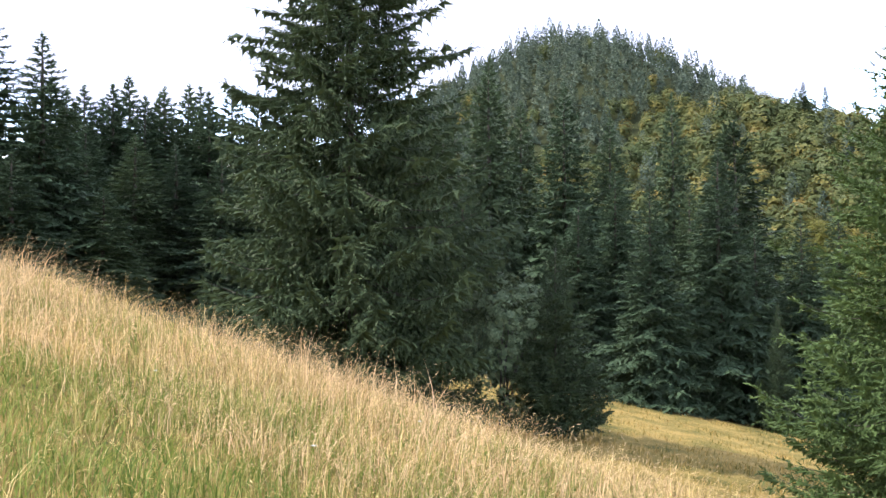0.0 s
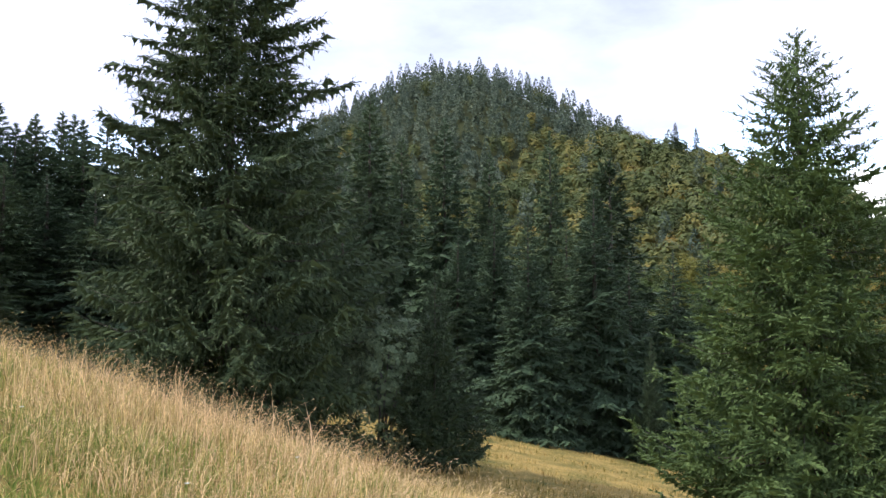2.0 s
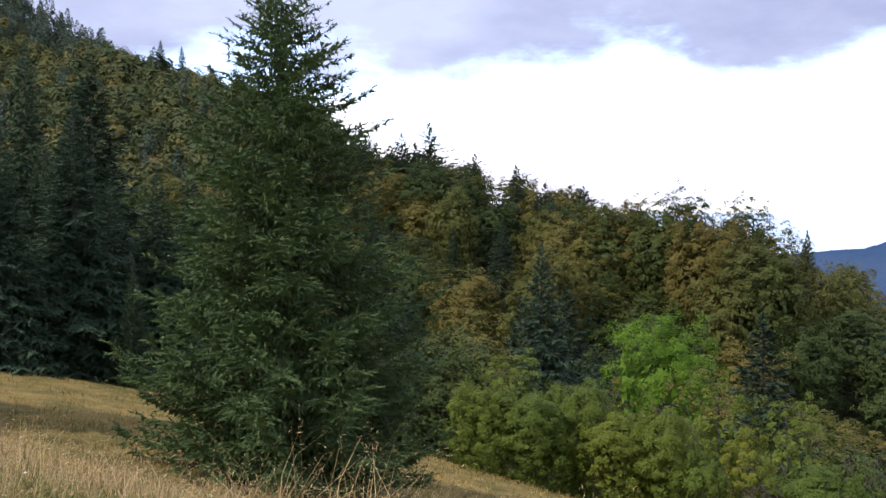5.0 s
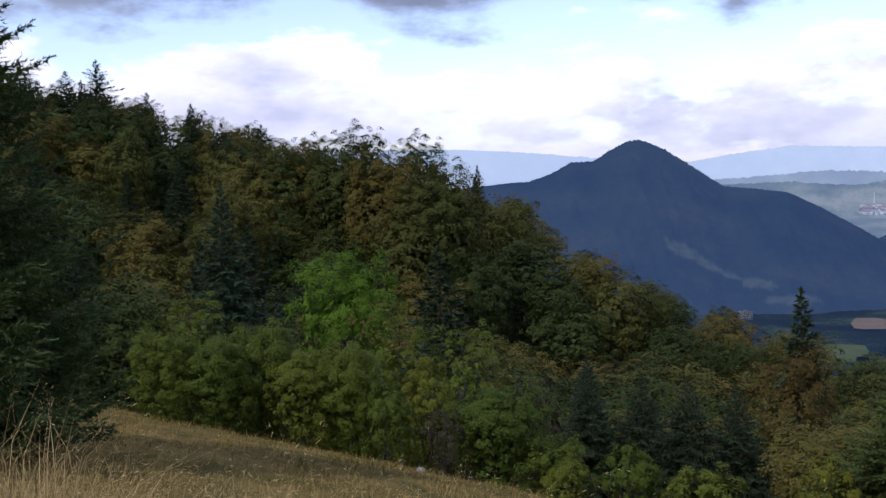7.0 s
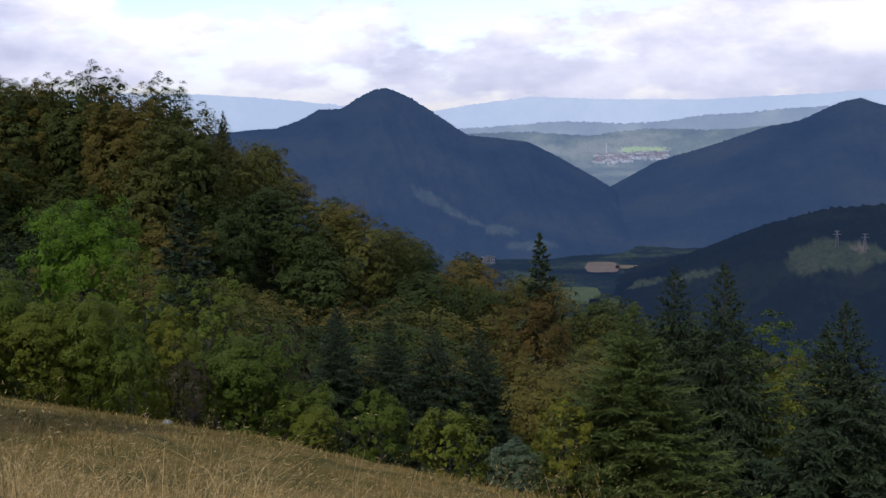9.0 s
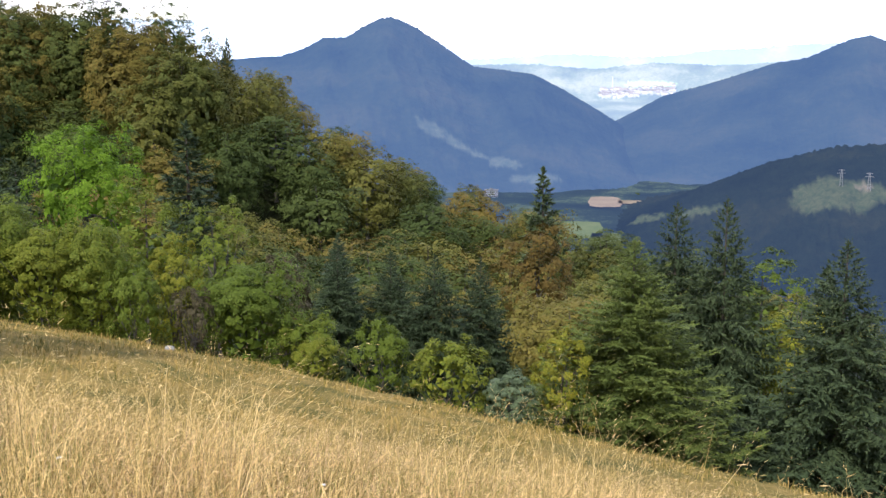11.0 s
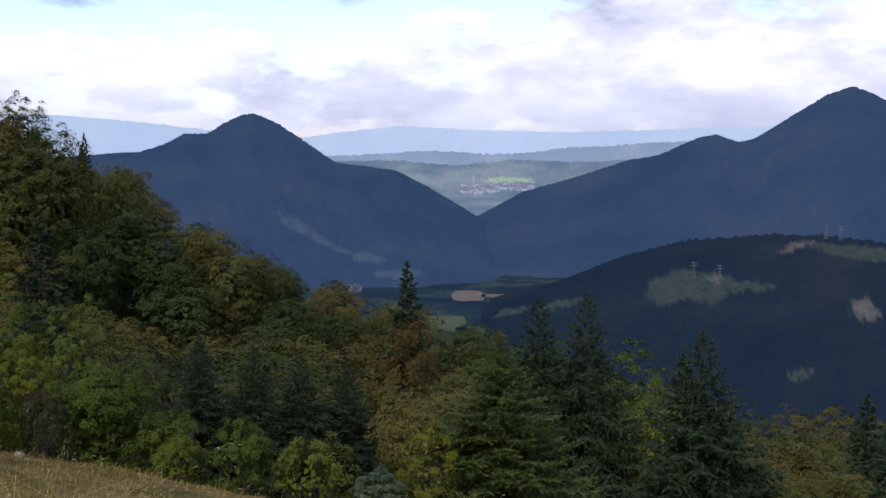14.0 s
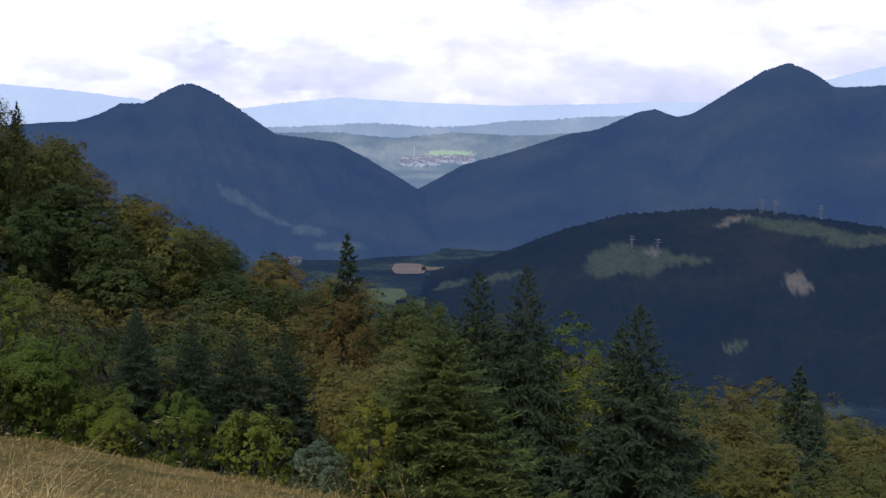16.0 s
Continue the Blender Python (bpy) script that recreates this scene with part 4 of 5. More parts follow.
def slope_woods():
    """Mixed trees over the spur and the foot of the hill, thinned so that crowns just meet."""
    rng = random.Random(8)
    spots, broad, firs = [], [], []
    tries = 0
    while tries < 14000 and len(spots) < 460:
        tries += 1
        a = radians(rng.uniform(14, 97))
        r = 52 + (250 - 52) * rng.random() ** 0.8
        x, y = r * math.sin(a), r * math.cos(a)
        gap = 5.2 if r < 82 else 6.4 if r < 120 else 7.4
        if any((x - p) ** 2 + (y - q) ** 2 < gap * gap for p, q in spots):
            continue
        # nothing beyond the crest of the spur
        if x > 150:
            continue
        tall = room(x, y)
        if tall < 3.2:
            continue
        # leave room round the trees that stand out
        if any((x - p[0]) ** 2 + (y - p[1]) ** 2 < (2.2 + p[3]) ** 2 for p in BUSHES + SPRUCES):
            continue
        if (r < 76 and 38.8 < math.degrees(a) < 46) or (r < 68 and 52.5 < math.degrees(a) < 64):
            continue
        spots.append((x, y))
        deg = math.degrees(a)
        fir = rng.random() < (0.24 if deg < 30 else 0.10 if deg < 50 else 0.0 if deg < 66 else 0.03)
        if fir:
            h = min(rng.uniform(11, 16), tall * 1.06)
            firs.append((x, y, h, h * rng.uniform(0.23, 0.30), "a"))
        else:
            s = rng.uniform(0.75, 1.1) * (0.72 if r < 80 else 1.0) * (0.85 if deg > 70 else 1) * (1.2 if r > 135 else 1)
            kind = rng.choice("pqr") if r > 82 else rng.choice("no")
            h = min(s * SLOPE_KINDS[kind][2], tall * rng.uniform(0.9, 1.03))
            broad.append((x, y, h, min(0.50 * h, 5.4) * rng.uniform(0.9, 1.2), kind))
    # tall beeches on the crest of the spur
    for k in range(12):
        a, r = radians(36.5 + 1.0 * k + rng.uniform(-0.2, 0.2)), rng.uniform(150, 175)
        x, y = r * math.sin(a), r * math.cos(a)
        h = min(room(x, y) * rng.uniform(0.9, 1.0), 21)
        if h > 6:
            broad.append((x, y, h, 0.26 * h * rng.uniform(0.9, 1.25), "t"))
    # the farthest stand too close to be told apart
    broad.sort(key=lambda row: math.hypot(row[0], row[1]))
    for k in range(8):
        stand_of_trees(broad[240 + k::8], 15 + k)
    broad = broad[:240]
    copies(broad, SLOPE_KINDS, "beech_tree", "tree", "broadleaved trees of the slope")
    copies(firs + FAR_SPRUCES, FAR_KINDS, "spruce_tree", "spruce", "spruces of the slope")


slope_woods()


def hill_forest():
    """Woods on the hill beyond, too many to count."""
    rng = np.random.RandomState(9)
    shapes = {"needle": [], "leaf": []}
    for i in range(4):
        n = 170
        f = rng.rand(n) ** 0.8
        a = rng.rand(n) * 6.283
        rr = 3.2 * (1.0 - f) ** 0.62 * rng.uniform(0.75, 1, n)
        c = np.stack([np.cos(a) * rr, np.sin(a) * rr, 0.5 + f * 13.3], -1)
        way = unit(np.stack([np.cos(a), np.sin(a), -0.4 + 1.0 * f], -1) + rng.normal(0, 0.25, c.shape))
        size = rng.uniform(0.9, 1.5, n) * (1.1 - 0.45 * f)
        # the inside of the crown
        g = rng.rand(30) ** 0.8 * 0.9
        b = rng.rand(30) * 6.283
        ring = 1.3 * (1 - g)
        c = np.concatenate([c, np.stack([np.cos(b) * ring, np.sin(b) * ring, 1.5 + g * 11], -1)])
        way = np.concatenate([way, unit(np.stack([-np.sin(b), np.cos(b), -0.6 + 0 * b], -1))])
        size = np.concatenate([size, 3.2 * (1.05 - g)])
        shapes["needle"].append((c, way, unit(np.cross(way, rng.normal(0, 1, way.shape))), size, 0.75))
        # rounded crowns of several lobes, leaf sprays lying on their surface
        d = unit(rng.normal(0, 1, (300, 3)) + np.array([0, 0, 0.35]))
        lobes = unit(rng.normal(0, 1, (8, 3)) + np.array([0, 0, 0.3]))
        reach = 0.80 + 0.34 * (np.clip(d @ lobes.T, 0, 1) ** 6).max(1)
        reach = reach * np.concatenate([rng.uniform(0.9, 1.04, 250), rng.uniform(0.5, 0.75, 50)])
        c = d * np.array([4.6, 4.6, 5.2]) * reach[:, None] + np.array([0, 0, 5.6])
        face = unit(d * 0.7 + np.array([0, 0, 0.35]) + rng.normal(0, 0.14, d.shape))
        way = unit(np.cross(face, rng.normal(0, 1, c.shape)))
        shapes["leaf"].append((c, way, np.cross(face, way), np.concatenate([rng.uniform(0.8, 1.25, 250), rng.uniform(2.0, 3.0, 50)]), 0.9))
    spots = {"needle": [], "leaf": []}
    for r in np.arange(262, 632, 7.4):
        for a in np.arange(radians(-3), radians(26), 6.8 / r):
            if rng.rand() < 0.14:
                continue
            aa, q = a + rng.normal(0, 1.5) / r, r + rng.normal(0, 1.7)
            x, y = q * math.sin(aa), q * math.cos(aa)
            if height(x, y) < -8 and q > 300:
                continue
            # needle trees over the dome, broadleaved trees with few firs at its foot
            rise = math.degrees(math.atan2(height(x, y) - EYE, q)) + rng.normal(0, 0.35)
            dome = rise > (6.3 if aa < 0.16 else 9.2)
            spots["needle" if rng.rand() < (0.97 if dome else 0.55 if aa < 0.07 else 0.08) else "leaf"].append((x, y))
    for kind, mat in (("needle", NEEDLE_HAZED), ("leaf", LEAF_HILL)):
        V, Q, base = [], [], 0
        for i, (x, y) in enumerate(spots[kind]):
            c, way, side, size, wide = shapes[kind][i % 4]
            s, t = rng.uniform(0.68, 1.02) * (1.0 if kind == "needle" else rng.uniform(0.8, 1.08)), rng.rand() * 6.283
            rot = np.array([[math.cos(t), -math.sin(t), 0], [math.sin(t), math.cos(t), 0], [0, 0, 1.0]])
            cc = c @ rot.T * np.array([s, s, s * rng.uniform(0.8, 1.2)]) + np.array([x, y, height(x, y)])
            ww = way @ rot.T
            v, q = spikes(cc - ww * (size * 0.4 * s)[:, None], ww, side @ rot.T, size * s, size * s * wide)
            V.append(v)
            Q.append(q + base)
            base += len(v)
        ob = new("far_woods", mesh_of("far_woods_" + kind, np.concatenate(V), None, np.concatenate(Q), mat))
        tagged(ob, "dense spruce forest over the rounded hill" if kind == "needle" else "autumn broadleaved woods on the foot of the hill", "forest", kind="stuff")


hill_forest()


# ---- the valley and its small things ----
def haze_sheet(name, label, az0, az1, r0, r1, lift, mat):
    """Fields of the valley floor on an added sheet, the haze of the air put in as emission."""
    A, Rr = np.meshgrid(np.radians(np.linspace(az0, az1, 90)), np.geomspace(r0, r1, 60))
    x, y = Rr * np.sin(A), Rr * np.cos(A)
    z = terrain(x, y) + lift
    m, k = z.shape
    idx = np.arange(m * k).reshape(m, k)
    q = np.stack([idx[:-1, :-1], idx[:-1, 1:], idx[1:, 1:], idx[1:, :-1]], -1).reshape(-1, 4)[:, ::-1]
    return tagged(new(name, mesh_of(name, np.stack([x, y, z], -1), q, None, mat, False)), label, "valley", kind="structure")


# valley floor glows faint blue, as air haze
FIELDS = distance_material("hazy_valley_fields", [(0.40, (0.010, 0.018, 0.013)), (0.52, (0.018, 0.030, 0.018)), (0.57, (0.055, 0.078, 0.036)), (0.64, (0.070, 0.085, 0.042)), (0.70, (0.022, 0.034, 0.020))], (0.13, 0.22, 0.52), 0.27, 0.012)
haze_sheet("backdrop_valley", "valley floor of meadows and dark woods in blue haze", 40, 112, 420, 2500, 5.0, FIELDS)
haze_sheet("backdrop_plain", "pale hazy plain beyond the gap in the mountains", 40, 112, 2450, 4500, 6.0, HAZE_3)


def on_slope(name, az, el):
    """Places on the near face of a far slope, from compass and rise in degrees (arrays)."""
    az_all, rr, z = SLOPES[name]
    out = []
    for a, e in zip(np.ravel(az), np.ravel(el)):
        j = int(np.clip(np.searchsorted(az_all, a), 0, len(az_all) - 1))
        top = int(np.argmax(z[:, j]))
        rise = np.degrees(np.arctan2(z[:top + 1, j] - EYE, rr[:top + 1, j]))
        rise = np.maximum.accumulate(rise)
        r = float(np.interp(e, rise, rr[:top + 1, j])) - 2
        out.append((r * math.sin(radians(a)), r * math.cos(radians(a)), EYE + r * math.tan(radians(e))))
    return np.array(out)


# field colours, each with a little haze put in as emission
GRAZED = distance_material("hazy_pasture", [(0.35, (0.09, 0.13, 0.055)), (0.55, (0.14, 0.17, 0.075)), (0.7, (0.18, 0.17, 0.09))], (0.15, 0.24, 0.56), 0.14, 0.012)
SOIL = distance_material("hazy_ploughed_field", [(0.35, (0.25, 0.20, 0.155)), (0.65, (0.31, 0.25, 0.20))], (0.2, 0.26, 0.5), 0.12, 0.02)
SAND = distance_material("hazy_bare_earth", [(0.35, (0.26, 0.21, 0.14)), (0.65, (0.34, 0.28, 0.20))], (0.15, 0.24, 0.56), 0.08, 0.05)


def valley_field(name, label, az, r, wide, deep, mat, seed):
    rng = np.random.RandomState(seed)
    k = 24
    t = np.arange(k) * 2 * np.pi / k
    sq = 1 / np.maximum(np.abs(np.cos(t)), np.abs(np.sin(t))) ** 0.7 * (1 + rng.normal(0, 0.04, k))
    a0 = radians(az)
    u, w = np.cos(t) * sq * wide / 2, np.sin(t) * sq * deep / 2
    x = r * math.sin(a0) + u * math.cos(a0) + w * math.sin(a0)
    y = r * math.cos(a0) - u * math.sin(a0) + w * math.cos(a0)
    v = np.concatenate([np.stack([x, y, terrain(x, y) + 7.5], -1), [[r * math.sin(a0), r * math.cos(a0), height(r * math.sin(a0), r * math.cos(a0)) + 7.5]]])
    tri = np.stack([np.arange(k), np.roll(np.arange(k), -1), np.full(k, k)], -1)[:, ::-1]
    tagged(new(name, mesh_of(name, v, None, tri, mat)), label, "field", kind="structure")


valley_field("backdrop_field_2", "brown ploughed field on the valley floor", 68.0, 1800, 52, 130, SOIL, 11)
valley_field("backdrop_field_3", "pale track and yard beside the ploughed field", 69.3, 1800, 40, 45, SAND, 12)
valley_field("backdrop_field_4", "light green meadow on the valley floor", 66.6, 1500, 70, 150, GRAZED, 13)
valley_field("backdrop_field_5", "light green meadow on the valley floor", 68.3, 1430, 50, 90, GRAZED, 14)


def plain(name, colour, rough=0.8):
    m, add, wire = material(name)
    coord = add("ShaderNodeTexCoord")
    n1 = add("ShaderNodeTexNoise", Scale=0.6, Detail=4.0)
    wire(coord.outputs["Object"], n1.inputs["Vector"])
    col = ramp(add, [(0.3, tuple(c * 0.8 for c in colour)), (0.7, colour)])
    wire(n1.outputs["Fac"], col.inputs[0])
    p = add("ShaderNodeBsdfPrincipled", Roughness=rough)
    wire(col.outputs[0], p.inputs["Base Color"])
    out = add("ShaderNodeOutputMaterial")
    wire(p.outputs[0], out.inputs[0])
    return m


# white wall greyed and given a blue emission, both for haze
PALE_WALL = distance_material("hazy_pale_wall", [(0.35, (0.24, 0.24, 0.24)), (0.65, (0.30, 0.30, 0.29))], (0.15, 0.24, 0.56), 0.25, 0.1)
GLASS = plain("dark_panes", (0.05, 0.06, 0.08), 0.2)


# steel, plaster and roofs emit a faint blue in place of haze
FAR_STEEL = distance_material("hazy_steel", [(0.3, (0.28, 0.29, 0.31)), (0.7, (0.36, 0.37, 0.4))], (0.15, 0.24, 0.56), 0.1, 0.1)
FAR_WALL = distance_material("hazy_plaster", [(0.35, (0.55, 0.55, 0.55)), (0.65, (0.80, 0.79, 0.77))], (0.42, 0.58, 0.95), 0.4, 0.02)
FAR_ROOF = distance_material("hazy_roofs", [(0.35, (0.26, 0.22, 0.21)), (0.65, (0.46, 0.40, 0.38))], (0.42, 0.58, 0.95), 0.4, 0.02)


def box(x0, y0, z0, x1, y1, z1):
    v = [(x, y, z) for z in (z0, z1) for y in (y0, y1) for x in (x0, x1)]
    return np.array(v, float), np.array([[0, 2, 3, 1], [4, 5, 7, 6], [0, 1, 5, 4], [2, 6, 7, 3], [0, 4, 6, 2], [1, 3, 7, 5]])


def joined(parts):
    V, Q, n = [], [], 0
    for v, q in parts:
        V.append(v)
        Q.append(q + n)
        n += len(v)
    return np.concatenate(V), np.concatenate(Q)


def hotel():
    """A white block of flats on the valley floor."""
    a, r = radians(62.3), 1870.0
    x, y = r * math.sin(a), r * math.cos(a)
    root = tagged(new("apartment_building"), "white block of flats among trees in the valley", "building")
    root.matrix_basis = pose(x, y, height(x, y) + 4.0, 0, 0, -62)
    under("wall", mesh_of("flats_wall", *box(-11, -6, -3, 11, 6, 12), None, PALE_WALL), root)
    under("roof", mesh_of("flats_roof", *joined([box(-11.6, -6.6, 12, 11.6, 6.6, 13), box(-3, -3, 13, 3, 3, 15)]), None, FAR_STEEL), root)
    rim = mesh_of("flats_window", *joined([box(-1.2, -0.08, 0.8, 1.2, 0.08, 1.0), box(-1.2, -0.08, -1.0, 1.2, 0.08, -0.8), box(-1.2, -0.08, -0.8, -1.0, 0.08, 0.8), box(1.0, -0.08, -0.8, 1.2, 0.08, 0.8)]), None, FAR_WALL)
    pane = mesh_of("flats_pane", *box(-1.0, -0.05, -0.8, 1.0, 0.05, 0.8), None, GLASS)
    for i in range(6):
        for j in range(3):
            window = under("window", rim, root)
            window.location = (-8.8 + i * 3.5, -6.10, 2.2 + j * 3.5)
            under("pane", pane, window, "dark glass pane")


hotel()


def town():
    """The far town: small gabled houses, too many to count."""
    rng = np.random.RandomState(77)
    az, el = rng.uniform(67.6, 71.2, 170), -1.83 + rng.normal(0, 0.09, 170)
    el = el + 0.09 * (az - 69.3) * 0.6
    p = on_slope("backdrop_lowland", az, el)
    W, Rf = [], []
    for q in p:
        w, d, h = rng.uniform(8, 22), rng.uniform(7, 12), rng.uniform(4, 9)
        t = rng.rand() * 3.14
        rot = np.array([[math.cos(t), -math.sin(t), 0], [math.sin(t), math.cos(t), 0], [0, 0, 1]])
        v, f = box(-w / 2, -d / 2, -6, w / 2, d / 2, h)
        W.append((v @ rot.T + q, f))
        g = np.array([(-w / 2, -d / 2 - 0.6, h), (w / 2, -d / 2 - 0.6, h), (w / 2, d / 2 + 0.6, h), (-w / 2, d / 2 + 0.6, h), (-w / 2, 0, h + d * 0.45), (w / 2, 0, h + d * 0.45)])
        Rf.append((g @ rot.T + q, np.array([[0, 1, 5, 4], [2, 3, 4, 5]])))
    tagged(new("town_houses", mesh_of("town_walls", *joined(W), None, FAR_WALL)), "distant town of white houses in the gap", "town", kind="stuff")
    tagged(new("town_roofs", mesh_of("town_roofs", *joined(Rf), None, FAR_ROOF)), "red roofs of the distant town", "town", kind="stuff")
    for a, h in ((68.25, 46), (69.0, 34)):
        q = on_slope("backdrop_lowland", np.array([a]), np.array([-1.72]))[0]
        k = np.linspace(0, 1, 5)
        path = np.stack([0 * k, 0 * k, -4 + k * (h + 4)], -1)[None]
        v, f = tubes(path, (3.2 - 1.4 * k)[None], 10)
        ob = new("chimney_stack", mesh_of("chimney_stack", v, f, None, FAR_WALL, False))
        ob.location = q
        tagged(ob, "tall pale chimney stack in the distant town", "chimney", "town chimneys")


town()


def pylons():
    """Lattice pylons on the clearings of the foothill."""
    H = 18.0
    first = None
    for a, e in ((79.2, -6.12), (80.45, -6.25), (85.35, -4.1), (86.0, -4.15), (88.1, -4.3)):
        q = on_slope("backdrop_foothill", np.array([a]), np.array([e]))[0]
        if first is None:
            root = tagged(new("power_pylon"), "grey lattice power pylon on the foothill", "pylon", "pylons")
            legs = []
            for sx in (-1, 1):
                for sy in (-1, 1):
                    k = np.linspace(0, 1, 4)
                    leg = np.stack([sx * (1.8 - 1.3 * k), sy * (1.8 - 1.3 * k), -2 + k * (H + 2)], -1)[None]
                    under("leg", mesh_of("pylon_leg", *tubes(leg, np.full((1, 4), 0.28), 4), None, FAR_STEEL), root)
            for z, w in ((H - 4.5, 4.5), (H - 1.0, 3.4)):
                arm = np.stack([np.linspace(-w, w, 5), np.zeros(5), z + 0.5 * np.cos(np.linspace(-1.5, 1.5, 5))], -1)[None]
                under("cross_arm", mesh_of("pylon_arm", *tubes(arm, np.full((1, 5), 0.34), 4), None, FAR_STEEL), root)
            for i in range(6):
                z0, z1 = i * H / 6, (i + 1) * H / 6
                s0, s1 = 1.8 - 1.3 * i / 6, 1.8 - 1.3 * (i + 1) / 6
                br = np.array([[(-s0, -s0, z0), (s1, -s1, z1)], [(s0, -s0, z0), (-s1, -s1, z1)]])
                under("brace", mesh_of("pylon_brace", *tubes(br, np.full((2, 2), 0.15), 3), None, FAR_STEEL), root)
            root.matrix_basis = pose(*q, 0, 0, -80)
            first = root
        else:
            copy_thing(first, pose(*q, 0, 0, -80))


pylons()


# ---- meadow grass ----
def tufts(n, r0, r1, a0, a1, seed, power=1.0):
    rng = np.random.RandomState(seed)
    r = r0 + (r1 - r0) * rng.rand(n) ** power
    a = np.radians(rng.uniform(a0, a1, n))
    x, y = r * np.sin(a), r * np.cos(a)
    return rng, x, y, terrain(x, y), r


def patchy(x, y, seed):
    """Tufts and hollows in the sward."""
    a = np.sin(1.9 * x + 0.7 * y + seed) + np.sin(-1.1 * x + 2.3 * y + 2.0 * seed) + np.sin(4.3 * x - 3.1 * y) * 0.7 + np.sin(0.6 * x + 0.9 * y) * 0.8
    return 0.85 + 0.14 * a


def stalks(n, r0, r1, seed, tall, wide, head, lean=0.25, clump=10, span=(-27, 97), crest=False):
    """Bent stalks of hay grass in tufts, some with a loose seed head."""
    rng, x, y, z, r = tufts(n, r0, r1, *span, seed)
    k = n // clump
    own = rng.randint(0, k, n)
    spread = (0.05 + 0.012 * r[:k]) * (3.0 if clump > 40 else 1.0)
    x = x[own] + rng.normal(0, 1, n) * spread[own]
    y = y[own] + rng.normal(0, 1, n) * spread[own]
    if crest:
        # only along the brow of the slope
        brow = 0.58 * x + 0.815 * y
        keep = (brow > 4.5) & (brow < 10.5)
        x, y, own = x[keep], y[keep], own[keep]
        n = len(x)
    z, r = terrain(x, y), np.hypot(x, y)
    h = tall * rng.uniform(0.5, 1.3, n) * patchy(x, y, seed) * rng.uniform(0.65, 1.25, k)[own]
    if tall > 0.2:
        fresh = smooth((8.0 - r) / 4.0) * smooth(0.55 + 0.5 * np.sin(1.3 * x + 0.4) * np.sin(1.7 * y + 1.0) + 0.25 * np.sin(3.1 * x - 2.2 * y) - 0.04 * x)
        h = np.where(rng.rand(n) < 0.8 * fresh, h * 0.3, h)
        h = h * (1 - 0.72 * smooth((0.58 * x + 0.815 * y - 9.5) / 7.0))
    w = wide * rng.uniform(0.6, 1.5, n)
    # most bow their own way, a little more downwind
    wind = np.array([0.72, -0.62, 0])
    b = wind[None] * (lean * rng.uniform(0.0, 1.0, k))[own][:, None] + rng.normal(0, 0.55, (n, 3))
    b[:, 2] = 0
    bow = rng.uniform(0.25, 1.0, n) * np.where(rng.rand(n) < 0.2, 1.6, 1.0)
    base = np.stack([x, y, z - 0.02], -1)
    up = np.array([0, 0, 1.0])

    def stem(u):
        return base + up * (h * (u - 0.30 * bow * u ** 2.5))[:, None] + b * (h * bow * u ** 2)[:, None]

    t = rng.rand(n) * 6.283
    s = np.stack([np.cos(t), np.sin(t), 0 * t], -1) * (w * 0.5)[:, None]
    p1, p2 = stem(0.55), stem(1.0)
    v = np.stack([base - s, base + s, p1 + s * 0.8, p1 - s * 0.8, p2], 1)
    i = np.arange(n)[:, None] * 5
    T = [i + np.array([[3, 2, 4]])]
    V, Q = [v.reshape(-1, 3)], [i + np.array([[0, 1, 2, 3]])]
    off = n * 5
    if head:
        d = unit(p2 - stem(0.85))
        for j in range(head):
            c = stem(1.0 - 0.14 * j / head)
            way = unit(d + rng.normal(0, 0.30, (n, 3)) + b * 0.35 - up * (0.35 * bow)[:, None])
            side = unit(np.cross(way, rng.normal(0, 1, (n, 3))))
            size = np.minimum(h, 0.34) * rng.uniform(0.07, 0.15, n)
            bv, bq = blades(c, way, side, size, wide * rng.uniform(0.6, 1.2, n))
            V.append(bv)
            Q.append(bq + off)
            off += len(bv)
    return np.concatenate(V), np.concatenate(Q), np.concatenate(T)


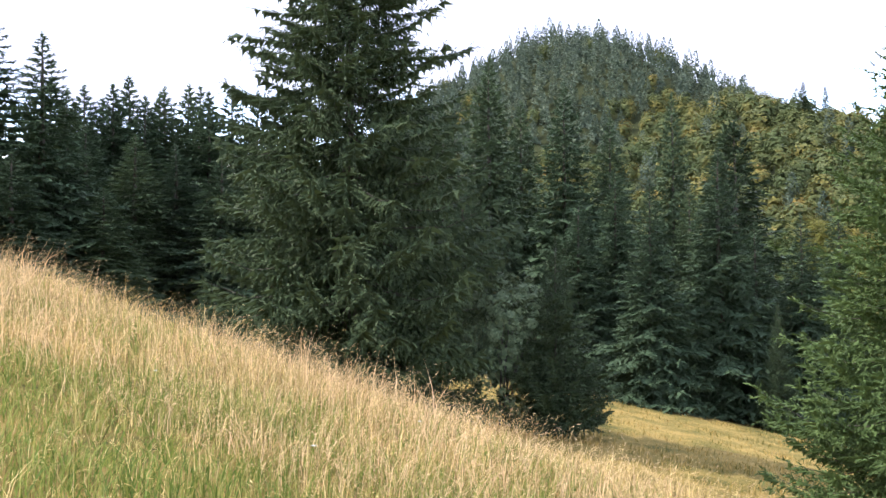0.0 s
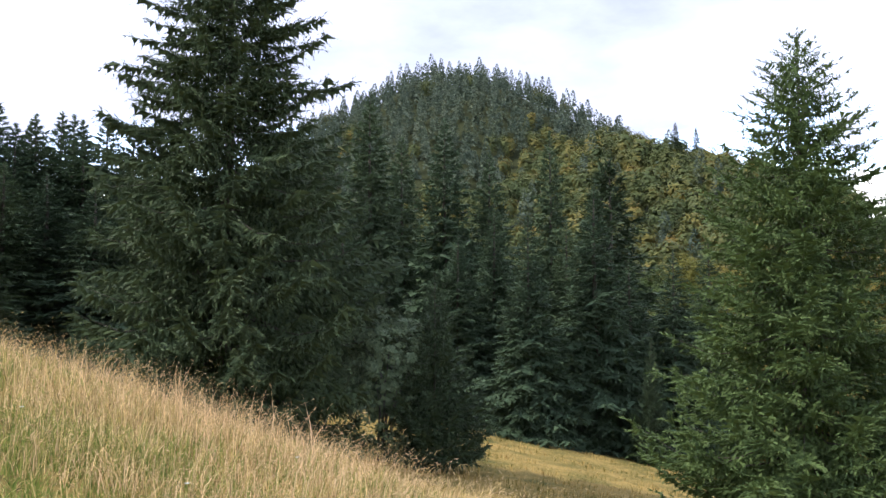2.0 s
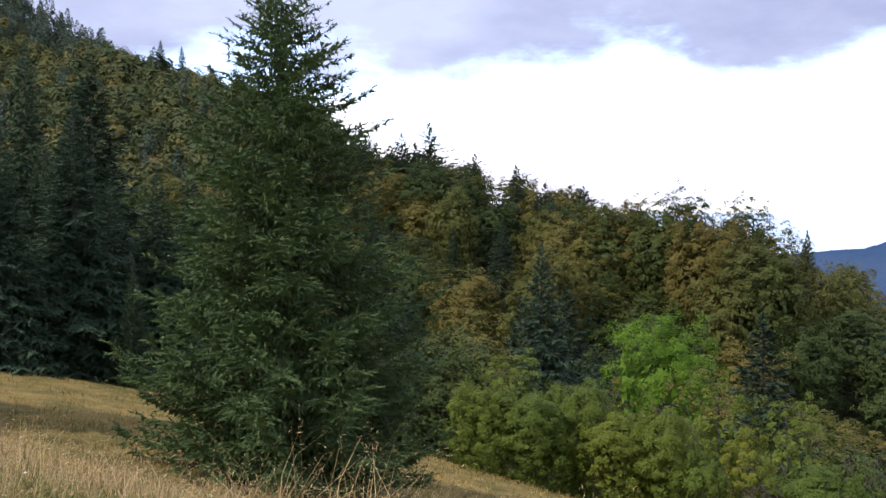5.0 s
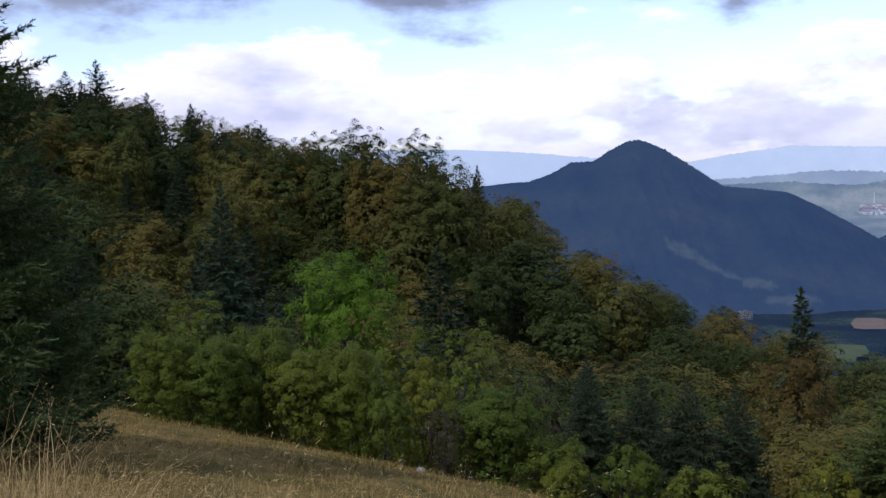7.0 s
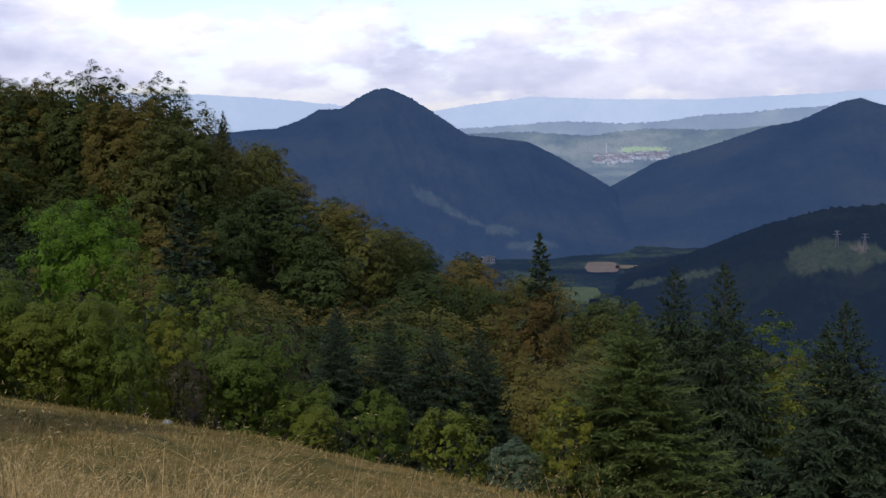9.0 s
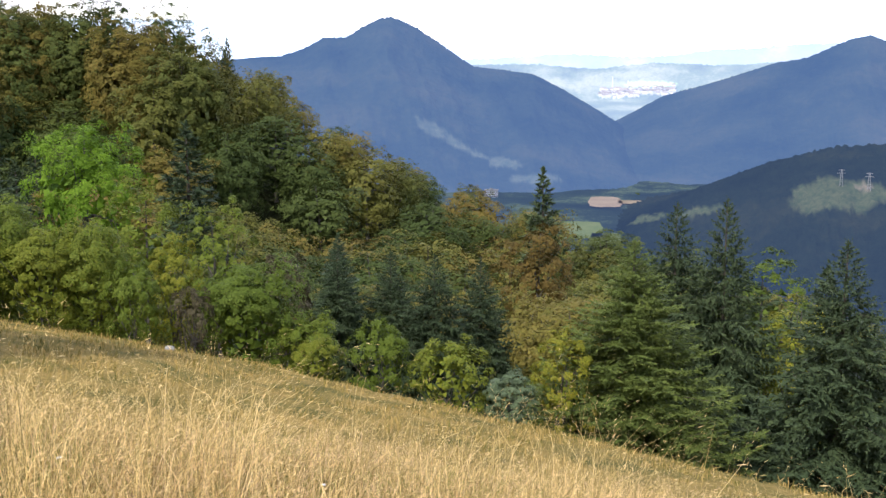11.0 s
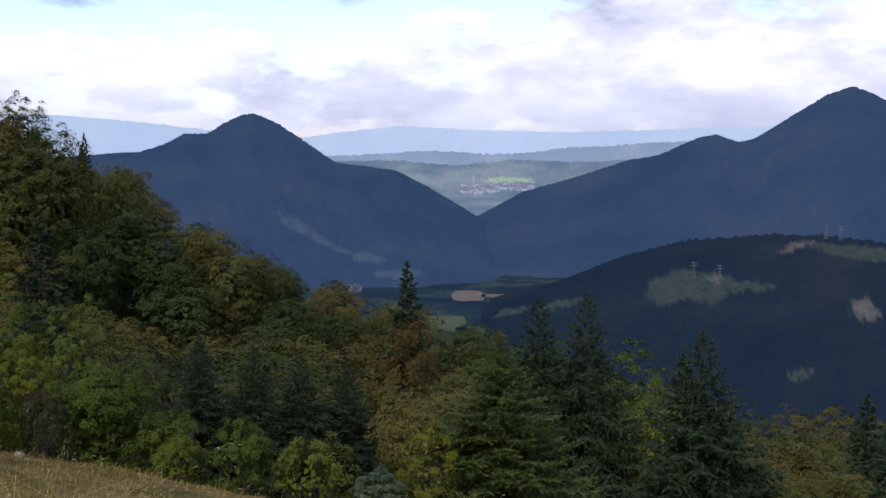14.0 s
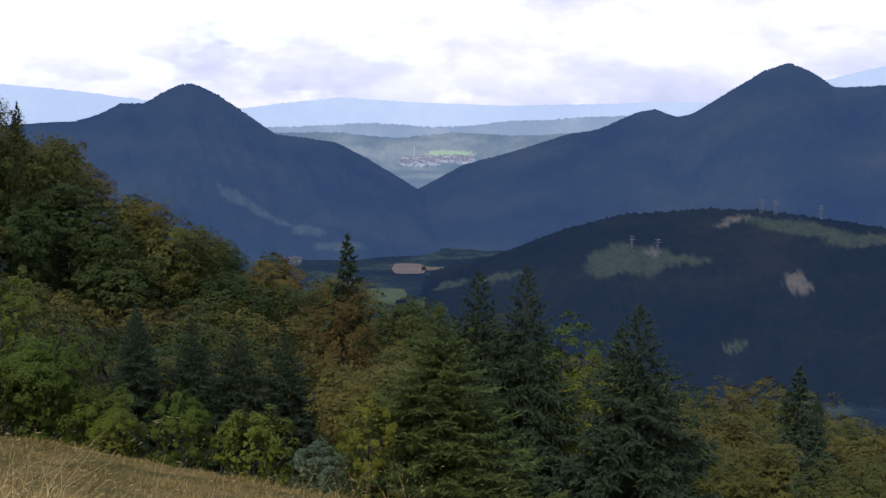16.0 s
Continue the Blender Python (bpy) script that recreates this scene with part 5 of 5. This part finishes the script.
def meadow_grass():
    v, q, t = stalks(24000, 2.2, 17, 61, 0.40, 0.0036, 2, 0.35)
    ob = new("hay_grass", mesh_of("hay_grass", v, q, t, STRAW))
    tagged(ob, "tall dry straw-coloured grass with feathery seed heads", "grass", kind="stuff")
    v, q, t = stalks(64000, 1.6, 24, 62, 0.23, 0.0058, 0, 0.3, 7)
    ob = new("dry_grass", mesh_of("dry_grass", v, q, t, STRAW_MAT))
    tagged(ob, "matted dry yellow grass of the meadow", "grass", kind="stuff")
    v, q, t = stalks(40000, 5, 15, 65, 0.40, 0.0045, 2, 0.4, 8, crest=True)
    ob = new("brow_grass", mesh_of("brow_grass", v, q, t, STRAW_RED))
    tagged(ob, "fine tall hay stalks along the brow of the meadow", "grass", kind="stuff")
    v, q, t = stalks(12000, 3.6, 8.5, 67, 0.74, 0.0038, 3, 0.5, 12, (22, 97))
    ob = new("reed_grass", mesh_of("reed_grass", v, q, t, STRAW))
    tagged(ob, "sparse long pale stalks above the rest of the hay", "grass", kind="stuff")
    v, q, t = stalks(40000, 1.6, 8.5, 66, 0.22, 0.0075, 0, 0.5, 220, (-27, 30))
    ob = new("lush_grass", mesh_of("lush_grass", v, q, t, BLADE))
    tagged(ob, "fresh green grass in patches of the meadow", "grass", kind="stuff")
    v, q, t = stalks(45000, 1.6, 14, 63, 0.20, 0.008, 0, 0.4, 18)
    ob = new("green_grass", mesh_of("green_grass", v, q, t, BLADE))
    tagged(ob, "short green grass between the dry stalks", "grass", kind="stuff")
    v, q, t = stalks(60000, 13, 45, 64, 0.19, 0.019, 0, 0.5, 25)
    ob = new("short_grass", mesh_of("short_grass", v, q, t, TUFT))
    tagged(ob, "short grazed autumn grass below the crest", "grass", kind="stuff")


meadow_grass()


def flowers():
    """Single late flowers that stand out of the grass."""
    def flower(x, y, h, petals, size, mat, label):
        root = tagged(new("meadow_flower"), label, "flower", "meadow flowers")
        root.matrix_basis = pose(x, y, height(x, y))
        k = np.linspace(0, 1, 4)
        stem = np.stack([0.03 * k ** 2, 0.02 * k, k * h], -1)[None]
        under("stem", mesh_of("flower_stem", *tubes(stem, np.full((1, 4), 0.0022), 4), None, BLADE), root)
        a = np.arange(petals) * 2.39996
        r = size * 0.5 * np.sqrt((np.arange(petals) + 0.5) / petals)
        c = np.stack([0.03 + r * np.cos(a) * 0.4, 0.02 + r * np.sin(a) * 0.4, np.full(petals, h)], -1)
        w = unit(np.stack([np.cos(a), np.sin(a), np.full(petals, 0.35)], -1))
        s = unit(np.cross(w, np.array([0, 0, 1.0])))
        under("petals", mesh_of("flower_petals", *blades(c, w, s, np.full(petals, size * 0.5), np.full(petals, size * 0.3)), None, mat), root)

    yellow, white = plain("yellow_petals", (0.80, 0.55, 0.02)), plain("white_petals", (0.75, 0.75, 0.70))
    flower(-1.30, 4.45, 0.20, 16, 0.05, yellow, "yellow hawkweed flower in the meadow grass")
    for x, y in ((-0.75, 6.3), (0.25, 5.6), (-1.9, 7.4), (3.9, 4.6), (2.6, 5.2), (-0.2, 8.0), (1.4, 7.1), (5.0, 3.7)):
        flower(x, y, 0.27, 22, 0.03, white, "small white umbel flower in the dry grass")
    # a pale stone at the hedge's foot
    rng = np.random.RandomState(4)
    bm = bmesh.new()
    bmesh.ops.create_icosphere(bm, subdivisions=3, radius=0.14)
    for v in bm.verts:
        v.co = v.co * (1 + 0.18 * noise.noise(v.co * 6))
        v.co.z *= 0.6
    me = bpy.data.meshes.new("stone")
    bm.to_mesh(me)
    bm.free()
    me.materials.append(plain("pale_limestone", (0.28, 0.275, 0.255)))
    ob = tagged(new("stone", me), "pale limestone boulder lying in the short grass", "stone")
    x, y = 21.3, 20.6
    ob.matrix_basis = pose(x, y, height(x, y) + 0.03)


flowers()
